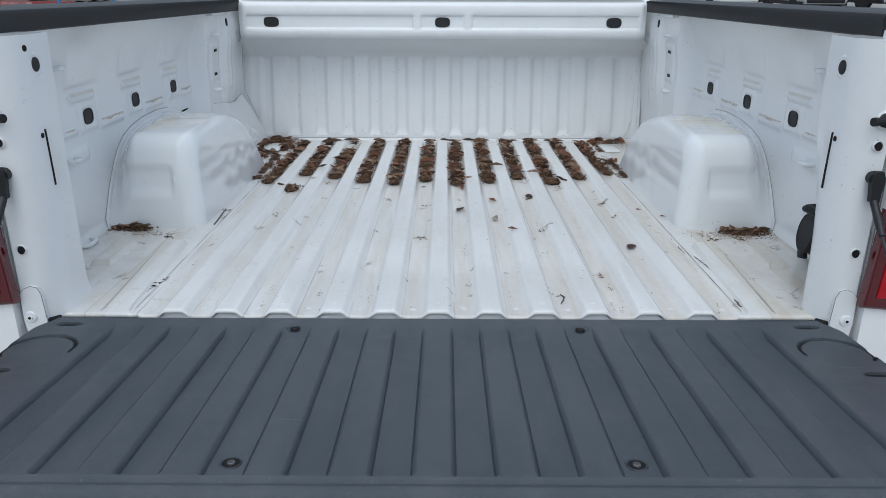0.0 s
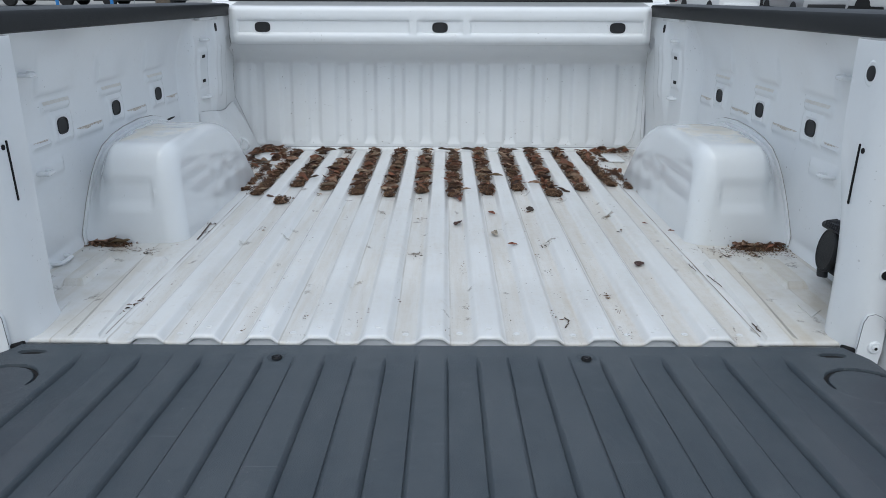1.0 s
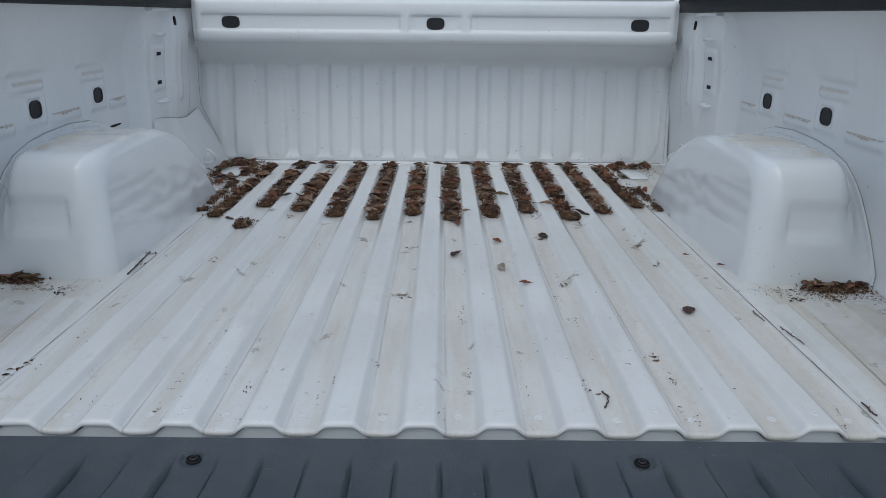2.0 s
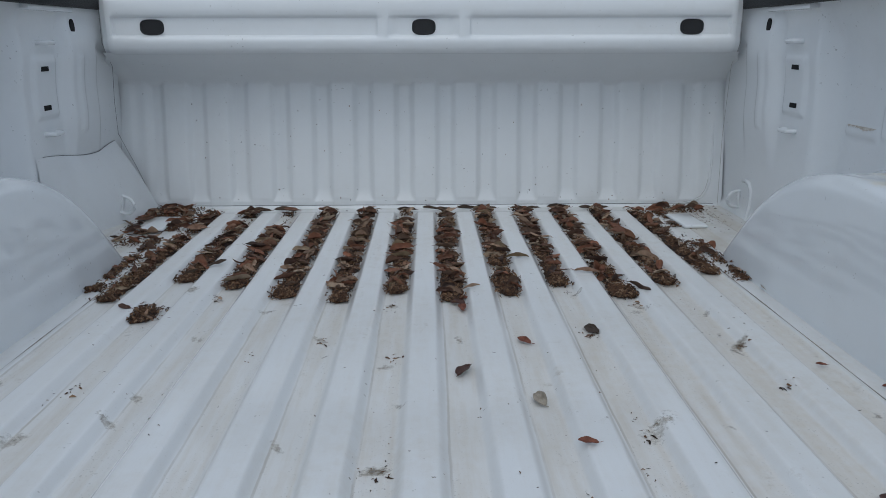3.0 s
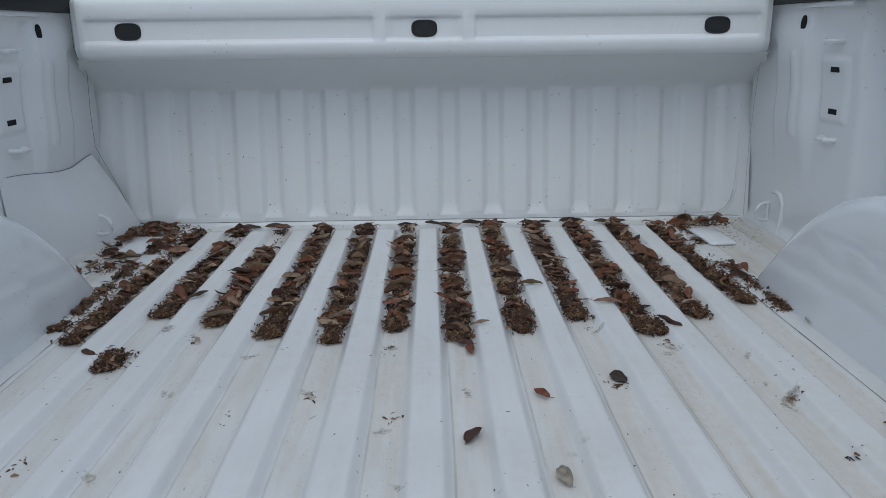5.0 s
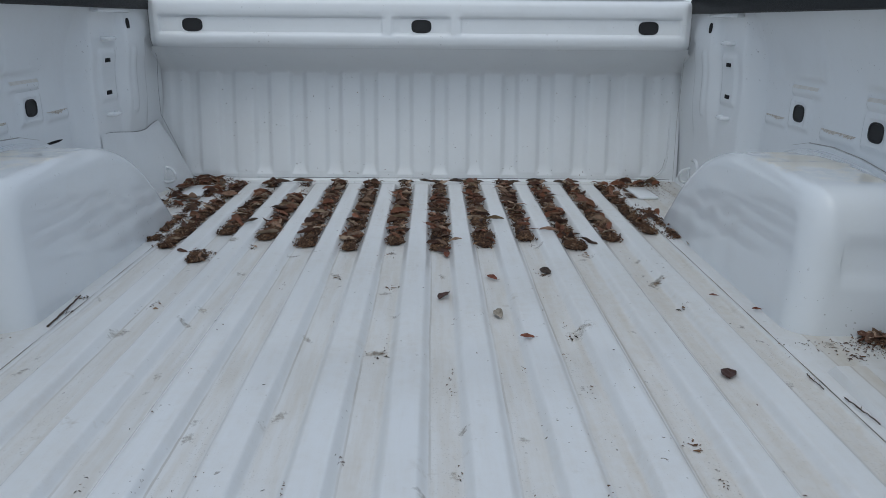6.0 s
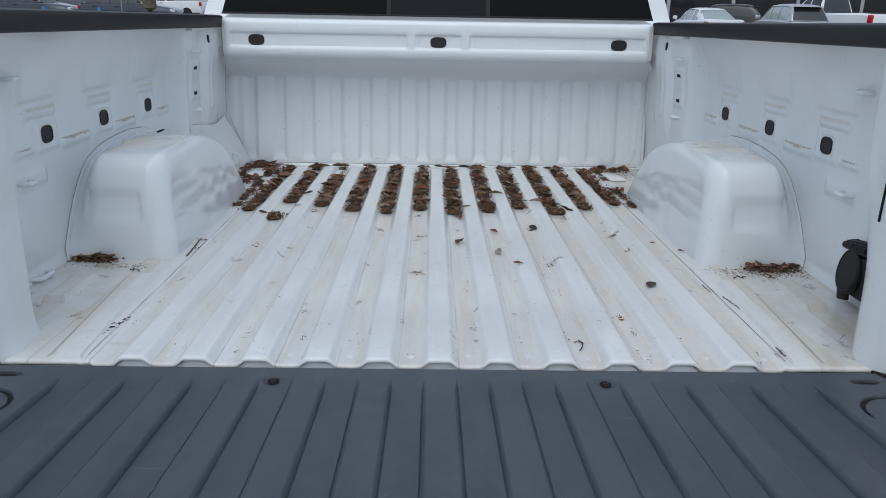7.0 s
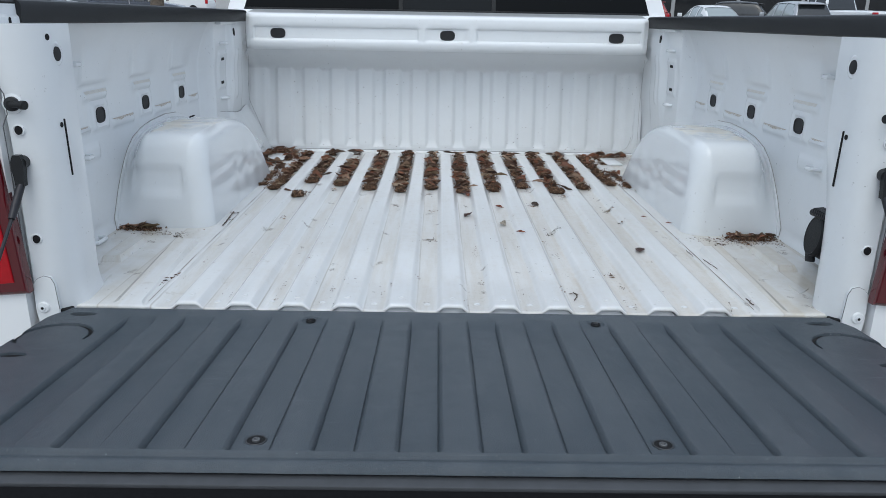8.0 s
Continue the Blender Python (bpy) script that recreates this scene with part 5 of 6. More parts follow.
def litter(x0, y0, y1, half, n_leaves, n_crumbs, rng, thick=0.010, slant=0.0, label="strip of brown dead leaves and crumbs in a floor channel", bare=(), crumby=1.5):
    """One heap of dead leaves from y1 to y0: a low bed of crumbs, thickest at its rear end, with leaves on it. bare: stretches of y with little on them."""
    heap = tagged(new("leaf_litter"), label, "dead leaves", "leaf litter in the bed")
    heap.location = (x0, y1, VALLEY)
    ln = y0 - y1
    bm = bmesh.new()
    us, vs = steps(-1, 1, 14), steps(0, 1, max(8, int(ln / 0.0040)))

    def cover(y, x=0.0):
        c = 1.0
        for a, b in bare:
            wave = 0.012 * noise.noise(Vector((x * 60, y * 9, a * 13)))
            c = min(c, 1 - smooth(a - 0.010, a + 0.004, y + wave) * (1 - smooth(b - 0.004, b + 0.010, y + wave)))
        return c

    def width(v):
        return 0.86 + 0.42 * noise.noise(Vector((x0 * 17, (y1 + v * ln) * 15, 5)))

    def mound(u, v):
        end = math.sqrt(max(0.0, 1 - (1 - min(1.0, v * ln / (half * 1.1))) ** 2))
        edge = 1 - 0.30 * noise.noise(Vector((x0 * 9 + u, y1 * 7 + v * ln * 40, 3))) + 0.30 * noise.noise(Vector((u * 5, y1 + v * ln * 170, 8)))
        taper = end * smooth(0, 0.022, (1 - v) * ln)
        x = u * half * 0.98 * width(v) * edge * (0.15 + 0.85 * end) + slant * (1 - v)
        fine = noise.noise(Vector((x * 420, v * ln * 420, x0 * 50)))
        h = thick * max(0.0, 1 - u * u) ** 0.6 * taper * (0.45 + 0.8 * abs(noise.noise(Vector((x * 70, v * ln * 70 + x0, 9)))) + 0.55 * fine)
        c = cover(y1 + v * ln, x) * smooth(-0.30, -0.05, noise.noise(Vector((x0 * 31 + x * 22, v * ln * 21, 4))) + 0.30 - 0.50 * v)
        return (x, v * ln, -0.004 + (0.55 * h + 0.0042) * c)

    field(bm, us, vs, mound)
    part("debris_bed", bm, SOIL, heap)
    spots = []
    for _ in range(n_crumbs):
        v = rng.random() ** crumby
        x = rng.gauss(0, half * 0.50 * width(v))
        if rng.random() < cover(y1 + v * ln, x) + 0.04:
            spots.append((x + slant * (1 - v), v * ln + rng.gauss(0, 0.004), 0.0008))
    for _ in range(n_crumbs // 40):
        v = rng.random() ** 1.2
        spots.append((rng.gauss(0, half * 0.85) + slant * (1 - v), v * ln + rng.gauss(0, 0.010), 0.0003))
    c = crumbs("crumbs", spots, rng, 0.0066, heap, CRUMB, thick * 0.85)
    tagged(c, kind="stuff")
    for _ in range(n_leaves):
        for _ in range(6):
            v = rng.random() ** 0.72
            if rng.random() < cover(y1 + v * ln) + 0.03:
                break
        o = new("leaf", rng.choice(LEAVES))
        o.parent = heap
        o.matrix_basis = Matrix.Translation((rng.uniform(-0.72, 0.72) * half + slant * (1 - v), 0.012 + v * (ln - 0.017), 0.0052 + rng.random() * thick * 0.85)) @ \
            Euler((rng.gauss(0, 0.20), rng.gauss(0, 0.26), rng.gauss(1.57, 0.9) + rng.choice((0, math.pi)))).to_matrix().to_4x4() @ Matrix.Scale(rng.uniform(0.66, 1.12), 4)
    return heap


rng = random.Random(5)
STRIPS = [(-0.4703, 1.78, 1.180, ((1.635, 1.72),)), (-0.3658, 1.76, 1.138, ((1.59, 1.745),)), (-0.2613, 1.80, 1.082, ()), (-0.1568, 1.79, 1.056, ((1.355, 1.372), (1.655, 1.715))),
          (-0.0523, 1.78, 1.102, ((1.425, 1.440), (1.665, 1.735))), (0.0523, 1.77, 1.058, ((1.390, 1.415), (1.67, 1.725))), (0.1568, 1.81, 1.272, ((1.60, 1.612),)),
          (0.2613, 1.80, 1.140, ((1.70, 1.73),)), (0.3658, 1.80, 1.072, ((1.305, 1.325),)), (0.4703, 1.80, 1.140, ())]
for x, y0, y1, bare in STRIPS:
    litter(x, y0, y1, 0.0222, int(112 * (y0 - y1)), int(3100 * (y0 - y1)), rng, bare=bare)
litter(0.1585, 1.238, 1.085, 0.027, 7, 1000, rng, label="small heap of brown leaf crumbs in a floor channel", crumby=1.0)
litter(0.385, 1.122, 1.068, 0.022, 1, 320, rng, label="small heap of brown leaf crumbs spilling over a rib", crumby=1.0)
litter(-0.571, 1.775, 1.070, 0.0235, 50, 2500, rng, slant=-0.008, bare=((1.52, 1.55),), label="strip of brown dead leaves beside the floor step")
litter(-0.634, 1.50, 1.120, 0.020, 16, 1300, rng, slant=0.010, bare=((1.16, 1.20), (1.36, 1.40)), label="strip of brown dead leaves beside the wheelhouse")
litter(-0.690, 1.835, 1.725, 0.085, 44, 800, rng, thick=0.007, label="scattered brown dead leaves in the front corner")
litter(-0.628, 1.735, 1.575, 0.024, 20, 420, rng, thick=0.007, label="few brown dead leaves beside the anchor plate")
litter(-0.690, 1.580, 1.430, 0.058, 22, 220, rng, thick=0.005, label="scattered brown dead leaves in the front corner", bare=((1.50, 1.54),), crumby=1.0)
litter(-0.738, 1.74, 1.585, 0.020, 8, 160, rng, thick=0.005, label="few brown dead leaves behind the wheelhouse")
litter(0.572, 1.775, 1.205, 0.0235, 34, 1900, rng, slant=0.010, label="strip of brown dead leaves beside the floor step")
litter(0.632, 1.79, 1.585, 0.018, 10, 330, rng, thick=0.006, bare=((1.63, 1.66),), label="few brown dead leaves beside the anchor plate")
litter(0.626, 1.440, 1.160, 0.021, 15, 800, rng, slant=0.008, bare=((1.245, 1.265),), label="strip of brown dead leaves beside the wheelhouse")
litter(0.700, 1.835, 1.745, 0.085, 15, 420, rng, thick=0.005, label="few brown dead leaves along the front wall")
litter(-0.492, 1.033, 0.965, 0.036, 4, 620, rng, label="small heap of brown leaf crumbs on the floor ribs", crumby=1.0)
litter(-0.815, 0.578, 0.548, 0.066, 10, 520, rng, thick=0.007, label="brown leaf litter at the foot of the wheelhouse", crumby=1.0)
litter(0.806, 0.578, 0.535, 0.084, 30, 900, rng, thick=0.009, label="brown leaf litter at the foot of the wheelhouse", crumby=1.0)


def lone_leaf(kind, x, y, turn, scale=1.0, tip=(0, 0), label="single dry leaf lying on the white floor"):
    o = tagged(new("leaf", LONE[kind]), label, "dead leaf", "single leaves on the bed floor")
    o.matrix_basis = Matrix.Translation((x, y, floor_z(x, y) + 0.004)) @ Euler((tip[0], tip[1], radians(turn))).to_matrix().to_4x4() @ Matrix.Scale(scale, 4)


lone_leaf("maroon", 0.058, 0.762, -30, 1.08, label="single dark maroon leaf lying on the white floor")
lone_leaf("grey", 0.154, 0.672, 12, 0.95, label="single pale grey folded leaf on the white floor")
lone_leaf("oval", 0.275, 0.915, 15, 1.0, (0.1, 0.2), "single curled grey-brown oval leaf in a floor channel")
lone_leaf("red", 0.158, 0.868, 36, 0.88, label="single reddish brown leaf lying on the white floor")
lone_leaf("red", 0.190, 0.545, 75, 0.7, label="single reddish brown leaf lying on the white floor")
lone_leaf("round", 0.479, 0.440, -20, 1.0, label="single round maroon leaf lying on the white floor")
lone_leaf("red", 0.068, 1.018, 5, 0.95, label="single reddish brown leaf beside the leaf litter")
lone_leaf("maroon", 0.060, 1.042, 70, 0.8, label="single maroon leaf beside the leaf litter")
lone_leaf("red", 0.066, 1.068, 85, 0.95, (0, 0.1), "single reddish brown leaf beside the leaf litter")
lone_leaf("long", 0.088, 1.095, -70, 0.7, (0.1, 0), "single brown leaf resting on a rib")
lone_leaf("long", 0.196, 1.290, -86, 1.0, (0, 0), "single long brown leaf resting on a rib")
lone_leaf("long", -0.030, 1.205, -70, 0.9, (0.15, 0), "single long brown leaf resting on a rib")
lone_leaf("long", 0.322, 1.185, -105, 1.0, (0, 0.1), "single long tan leaf resting on a rib")
lone_leaf("round", 0.476, 1.205, 60, 1.1, (0.1, 0.1), "single broad maroon leaf at the end of the litter")
lone_leaf("oval", 0.478, 1.170, -75, 0.95, (0, 0), "single broad grey-brown leaf at the end of the litter")
lone_leaf("curled", -0.476, 1.215, -60, 0.9, (0.3, 0), "single curled dark leaf at the end of the litter")
lone_leaf("curled", -0.425, 1.250, -38, 0.9, (0, 0), "single curled dark leaf across the litter")
for x, y, turn, size in ((-0.452, 1.792, 80, 1.0), (-0.385, 1.797, 92, 1.15), (-0.262, 1.79, 60, 0.8), (-0.168, 1.785, 110, 0.8), (-0.052, 1.792, 88, 0.95), (0.012, 1.812, 70, 0.8), (0.045, 1.800, 95, 0.75), (0.115, 1.808, 84, 1.0), (0.172, 1.800, 100, 0.95),
                         (0.262, 1.800, 75, 0.9), (0.300, 1.806, 105, 0.7), (0.372, 1.812, 86, 1.15), (0.452, 1.800, 70, 0.9), (0.490, 1.806, 98, 0.8)):
    lone_leaf("curled", x, y, turn, size, (0.0, 0.0), "single dark curled leaf at the foot of the front wall")
lone_leaf("grey", 0.640, 1.098, 10, 0.8, (0.2, 0.2), "single grey leaf beside the wheelhouse")
lone_leaf("red", 0.626, 0.690, 80, 0.5, label="small reddish leaf beside the wheelhouse")
lone_leaf("red", 0.577, 0.771, 70, 0.45, label="small dark red leaf near the floor seam")
lone_leaf("brown", -0.372, 1.075, 30, 0.4, label="small brown leaf scrap in a floor channel")

# loose crumbs over the floor
rng = random.Random(11)
spots, shreds = [], []
while len(spots) < 70:
    x, y = rng.uniform(-0.56, 0.58), rng.random() ** 0.8 * 1.15 + 0.03
    if noise.noise(Vector((x * 9, y * 5, 2))) > -0.02:
        spots.append((x, y, floor_z(x, y) + 0.0003))
for _ in range(30):
    k = rng.randint(-6, 5)
    cx, cy = (k + 0.5) * PITCH + rng.choice((-0.016, 0.0, 0.017)) + rng.gauss(0, 0.005), 0.04 + rng.random() ** 1.5 * 0.85
    for _ in range(rng.randint(2, 7)):
        x, y = cx + rng.gauss(0, 0.0028), cy + rng.gauss(0, 0.012)
        spots.append((x, y, floor_z(x, y) + 0.0003))
for cx, cy, wx, wy, n in ((0.79, 0.515, 0.060, 0.016, 240), (0.80, 0.53, 0.05, 0.012, 140), (-0.76, 0.525, 0.05, 0.012, 90), (0.68, 0.545, 0.04, 0.012, 50), (0.70, 1.66, 0.05, 0.06, 170), (0.745, 1.70, 0.03, 0.05, 90)):
    for _ in range(n):
        x, y = cx + rng.gauss(0, wx), cy + rng.gauss(0, wy)
        if abs(x) < 0.878 and not 0.578 < y < 1.2:
            spots.append((x, y, floor_z(x, y) + 0.0003))
for cx, cy, n in ((0.487, 0.845, 40), (-0.161, 0.880, 35), (-0.051, 0.505, 40), (0.268, 0.895, 50), (0.275, 0.575, 25), (-0.052, 1.03, 30), (-0.04, 0.815, 35), (0.265, 1.10, 25), (0.385, 1.03, 30),
                  (-0.60, 0.20, 50), (-0.620, 0.745, 40), (-0.616, 0.67, 20), (-0.62, 0.16, 40), (0.66, 0.25, 50), (0.70, 0.50, 60), (0.78, 0.50, 80), (-0.70, 0.50, 60), (0.36, 0.25, 40), (0.24, 0.14, 25), (-0.47, 0.72, 30), (-0.38, 1.08, 40), (0.49, 0.70, 30)):
    for _ in range(n // 6):
        x, y = cx + rng.gauss(0, 0.009), cy + rng.gauss(0, 0.012)
        spots.append((x, y, floor_z(x, y) + 0.0003))
    for _ in range(n // 7):
        x, y = cx + rng.gauss(0, 0.007), cy + rng.gauss(0, 0.010)
        shreds.append((x, y, floor_z(x, y) + 0.0003))
tagged(crumbs("floor_crumbs", spots, rng, 0.0034, None, CRUMB, 0.0003, 0.6, 0.08), "small dark leaf crumbs scattered over the white floor", "debris", kind="stuff")
tagged(crumbs("leaf_shreds", shreds, rng, 0.0070, None, CRUMB, 0.0003, 0.3, 0.02), "few torn leaf shreds on the white floor", "debris", kind="stuff")
verts, faces = [], []
for _ in range(90):
    x, z = rng.uniform(-0.7, 0.7), 0.92 + rng.random() ** 2 * 0.32
    y, size = wall_y(x, z) - 0.0006, rng.uniform(0.0007, 0.0020)
    i = len(verts)
    verts += [(x + size * rng.uniform(0.6, 1.2) * math.cos(k), y, z + size * rng.uniform(0.6, 1.2) * math.sin(k)) for k in steps(0, 2 * math.pi, 6)[:-1]]
    faces.append(tuple(range(i, i + 6)))
me = bpy.data.meshes.new("wall_specks")
me.from_pydata(verts, [], faces)
me.materials.append(CRUMB)
tagged(new("wall_specks", me), "tiny dark dirt specks on the front panel", "debris", kind="stuff")


def smudges(spots, rng):
    """Dried splashes of dirt: thin stains that fade out at a ragged rim, with a few flakes on the thick ones."""
    verts, faces, thin = [], [], []
    for cx, cy, r, n in spots:
        strength = min(1.0, 0.45 + n / 200)
        lean, stretch = rng.uniform(-0.5, 0.5), rng.uniform(1.0, 1.7)
        i = len(verts)
        for f, depth in ((0.0, 1.0), (0.35, 0.85), (0.7, 0.45), (1.0, 0.0)):
            for k in range(12):
                q = 2 * math.pi * k / 12
                d = r * 1.7 * f * (1 + 0.35 * math.sin(2 * q + cx * 90) + rng.uniform(-0.12, 0.12))
                y = cy + d * stretch * math.sin(q)
                x = cx + d * math.cos(q) + lean * (y - cy)
                verts.append((x, y, floor_z(x, y) + 0.0007))
                thin.append(depth * strength)
        for j in range(3):
            faces += [(i + 12 * j + k, i + 12 * j + (k + 1) % 12, i + 12 * j + 12 + (k + 1) % 12, i + 12 * j + 12 + k) for k in range(12)]
    me = bpy.data.meshes.new("dirt_smudges")
    me.from_pydata(verts, [], faces)
    me.attributes.new("thickness", "FLOAT", "POINT").data.foreach_set("value", thin)
    me.materials.append(SMUDGE)
    tagged(new("dirt_smudges", me), "dried grey-brown dirt splashes on the white floor", "debris", kind="stuff")


rng = random.Random(17)
SPLASHES = [(-0.163, 0.883, 0.008, 60), (-0.055, 0.781, 0.007, 50), (-0.052, 0.513, 0.009, 120), (0.056, 0.88, 0.007, 40), (0.284, 0.592, 0.016, 10), (0.295, 0.600, 0.007, 60), (0.486, 0.843, 0.010, 110), (-0.38, 0.692, 0.008, 45), (-0.389, 0.624, 0.008, 50),
            (-0.17, 0.565, 0.007, 35), (0.487, 0.983, 0.006, 40), (0.383, 1.016, 0.008, 40), (-0.057, 1.035, 0.008, 50), (-0.274, 1.011, 0.008, 40), (-0.43, 1.10, 0.012, 60), (0.284, 1.089, 0.008, 40), (-0.486, 0.586, 0.010, 45), (-0.167, 0.316, 0.008, 40), (0.685, 0.54, 0.008, 60)]
loose = [((rng.randint(-6, 5) + 0.5) * PITCH + rng.gauss(0, 0.012), rng.uniform(0.05, 1.0), rng.uniform(0.003, 0.007), rng.randint(6, 36)) for _ in range(28)]
side_dirt = [(s * rng.uniform(0.64, 0.86), rng.uniform(0.06, 0.53), rng.uniform(0.004, 0.012), rng.randint(8, 26)) for s in (-1, 1) for _ in range(14)]
smudges(SPLASHES + loose + side_dirt, rng)


def twig(pts, r, label):
    """A thin crooked twig with knots and a short side shoot."""
    rng = random.Random(int(1000 * abs(pts[0][0])))
    line = []
    for a, b in zip(pts, pts[1:]):
        for k in range(4):
            u = k / 4
            x, y, dz = (p + (q - p) * u for p, q in zip(a, b))
            line.append((x + rng.gauss(0, 0.0007), y + rng.gauss(0, 0.0007), dz))
    line.append(pts[-1])
    line = [(x, y, floor_z(x, y) + 0.0018 + dz) for x, y, dz in line]
    bm = bmesh.new()
    tube(bm, line, [r * rng.uniform(0.55, 1.0) for _ in line], 6)
    k = len(line) // 2
    x, y, z = line[k]
    tube(bm, [(x, y, z), (x + 0.003, y + 0.003, z + 0.001), (x + 0.005, y + 0.006, z + 0.001)], [r * 0.6, r * 0.5, r * 0.3], 5)
    tagged(part("twig", bm, TWIG, None), label, "twig", "twigs on the bed floor")


twig([(0.252, 0.088, 0), (0.259, 0.101, 0.002), (0.262, 0.118, 0.002), (0.258, 0.134, 0)], 0.0016, "short curved brown twig on the white floor")
twig([(0.613, 0.362, 0), (0.615, 0.342, 0.001), (0.619, 0.318, 0.0005), (0.621, 0.292, 0)], 0.0012, "dark twig on the floor beside the raised pad")
twig([(0.595, 0.437, 0), (0.594, 0.42, 0), (0.596, 0.405, 0), (0.596, 0.388, 0)], 0.0010, "thin dark twig lying along the floor seam")
twig([(0.612, 0.102, 0), (0.613, 0.090, 0), (0.612, 0.078, 0), (0.614, 0.066, 0)], 0.0014, "small dark twig near the rear edge")
twig([(-0.614, 0.605, 0), (-0.6155, 0.65, 0.001), (-0.619, 0.70, 0.001), (-0.621, 0.745, 0.003)], 0.0021, "dark twig lying beside the wheelhouse")


# ---- the car lot round the truck ----
bm = bmesh.new()
ring_r = [0.0, 2.0, 4, 7, 11, 16, 24, 40, 80, 200, 600, 2500]
rows = [[bm.verts.new((r * math.cos(a), r * math.sin(a), 0)) for a in steps(0, 2 * math.pi, 40)[:-1]] for r in ring_r[1:]]
mid = bm.verts.new((0, 0, 0))
for i in range(40):
    bm.faces.new((mid, rows[0][i], rows[0][(i + 1) % 40]))
    for a, b in zip(rows, rows[1:]):
        bm.faces.new((a[i], b[i], b[(i + 1) % 40], a[(i + 1) % 40]))
for v in bm.verts:
    v.co.z = ground_z(v.co.x, v.co.y)
tagged(part("ground", bm, ASPHALT, None), "pale concrete parking lot", "ground", kind="structure")


def car(name, label, place, yaw, paint, kind, cat="car", size=1.0):
    """A parked car, nose towards local +y: body, cabin, roof, pillars, lamps and wheels."""
    root = tagged(new(name), label, cat, "parked cars")
    L, W, belt, roof_h, deck = {"sedan": (4.7, 0.90, 0.93, 1.45, 1.02), "suv": (4.5, 0.92, 1.02, 1.66, 1.02), "pickup": (5.8, 1.0, 1.22, 1.90, 1.25)}[kind]
    h = L / 2
    bm = bmesh.new()
    st = []
    for u, wf, zb, zt in ((-1.0, 0.86, 0.42, belt * 0.86), (-0.97, 0.96, 0.32, deck * 0.97), (-0.85, 1.0, 0.28, deck), (-0.4, 1.0, 0.26, belt + 0.02), (0.2, 1.0, 0.26, belt), (0.45, 0.99, 0.26, belt - 0.03), (0.85, 0.95, 0.28, belt - 0.17), (0.97, 0.85, 0.34, belt - 0.30), (1.0, 0.70, 0.42, belt - 0.42)):
        w = W * wf
        m = (zb + zt) / 2
        st.append([(-w * 0.90, u * h, zb), (w * 0.90, u * h, zb), (w, u * h, zb + 0.18), (w, u * h, m + 0.08), (w * 0.97, u * h, zt - 0.07), (w * 0.86, u * h, zt), (-w * 0.86, u * h, zt), (-w * 0.97, u * h, zt - 0.07), (-w, u * h, m + 0.08), (-w, u * h, zb + 0.18)])
    loft(bm, st)
    body = part("body", bm, paint, root)
    bm = bmesh.new()
    low = [(-W * 1.005, -h * 0.93, 0.26), (W * 1.005, -h * 0.93, 0.26), (W * 1.005, h * 0.9, 0.26), (-W * 1.005, h * 0.9, 0.26)]
    loft(bm, [low, [(x, y, 0.40 if kind != "sedan" else 0.31) for x, y, _ in low]])
    part("sill_cladding", bm, BLACK_PLASTIC, root)
    y0, y1, t0, t1 = {"sedan": (-0.74, 0.42, -0.36, 0.10), "suv": (-0.95, 0.40, -0.72, 0.12), "pickup": (-0.06, 0.50, 0.0, 0.28)}[kind]
    wb, wt = W * 0.86, W * 0.66
    zb, zt = belt - 0.01, roof_h - 0.09
    # the cabin is one smooth glass dome under a painted roof and pillars
    rise, fall = (t0 - y0) / (y1 - y0), (y1 - t1) / (y1 - y0)
    SECTION = ((1.0, 0.0), (0.96, 0.18), (0.91, 0.38), (0.86, 0.58), (0.80, 0.76), (0.75, 0.87), (0.66, 0.95), (0.50, 0.985), (0.25, 1.0), (0.0, 1.005))

    def dome(u, k, grow=0.0):
        if u < rise:
            hh = 0.93 * (1 - (1 - u / rise) ** 1.35)
        elif u > 1 - fall:
            hh = 0.93 * (1 - (1 - (1 - u) / fall) ** 1.35)
        else:
            hh = 0.93 + 0.07 * math.sin(math.pi * (u - rise) / (1 - rise - fall))
        fx, fz = SECTION[k]
        x = wb * (1 - (1 - fx) * (0.35 + 0.65 * hh)) + grow if k < 9 else 0.0
        return (x, (y0 + (y1 - y0) * u) * h, zb + (roof_h - zb) * (hh * fz) + grow * (0.3 + fz) * 0.6)

    across = [(-1, k) for k in range(0, 9)] + [(0, 9)] + [(1, k) for k in range(8, -1, -1)]

    def side_dome(u, sk, grow=0.0):
        s2, k = sk
        x, y, z = dome(u, k, grow)
        return ((abs(x) * s2) if s2 else 0.0, y, z)

    def skin(name, us, strip, mat, grow, label=""):
        b2 = bmesh.new()
        field(b2, strip, us, lambda sk, u: side_dome(u, sk, grow))
        return part(name, b2, mat, root, label)

    light_glass = kind == "sedan" or paint is CAR_SILVER
    skin("cabin_glass", steps(0, 1, 26), across, GLASS_CAR if light_glass else GLASS_TINT, 0.0, "car windows")
    if kind == "suv" and light_glass:
        skin("rear_window", steps(rise * 0.03, rise * 0.80, 8), across[4:15], GLASS_TINT, 0.008, "dark tinted rear window")
    skin("roof", steps(rise * 0.80, 1 - fall * 0.80, 14), across[5:14], paint, 0.018)
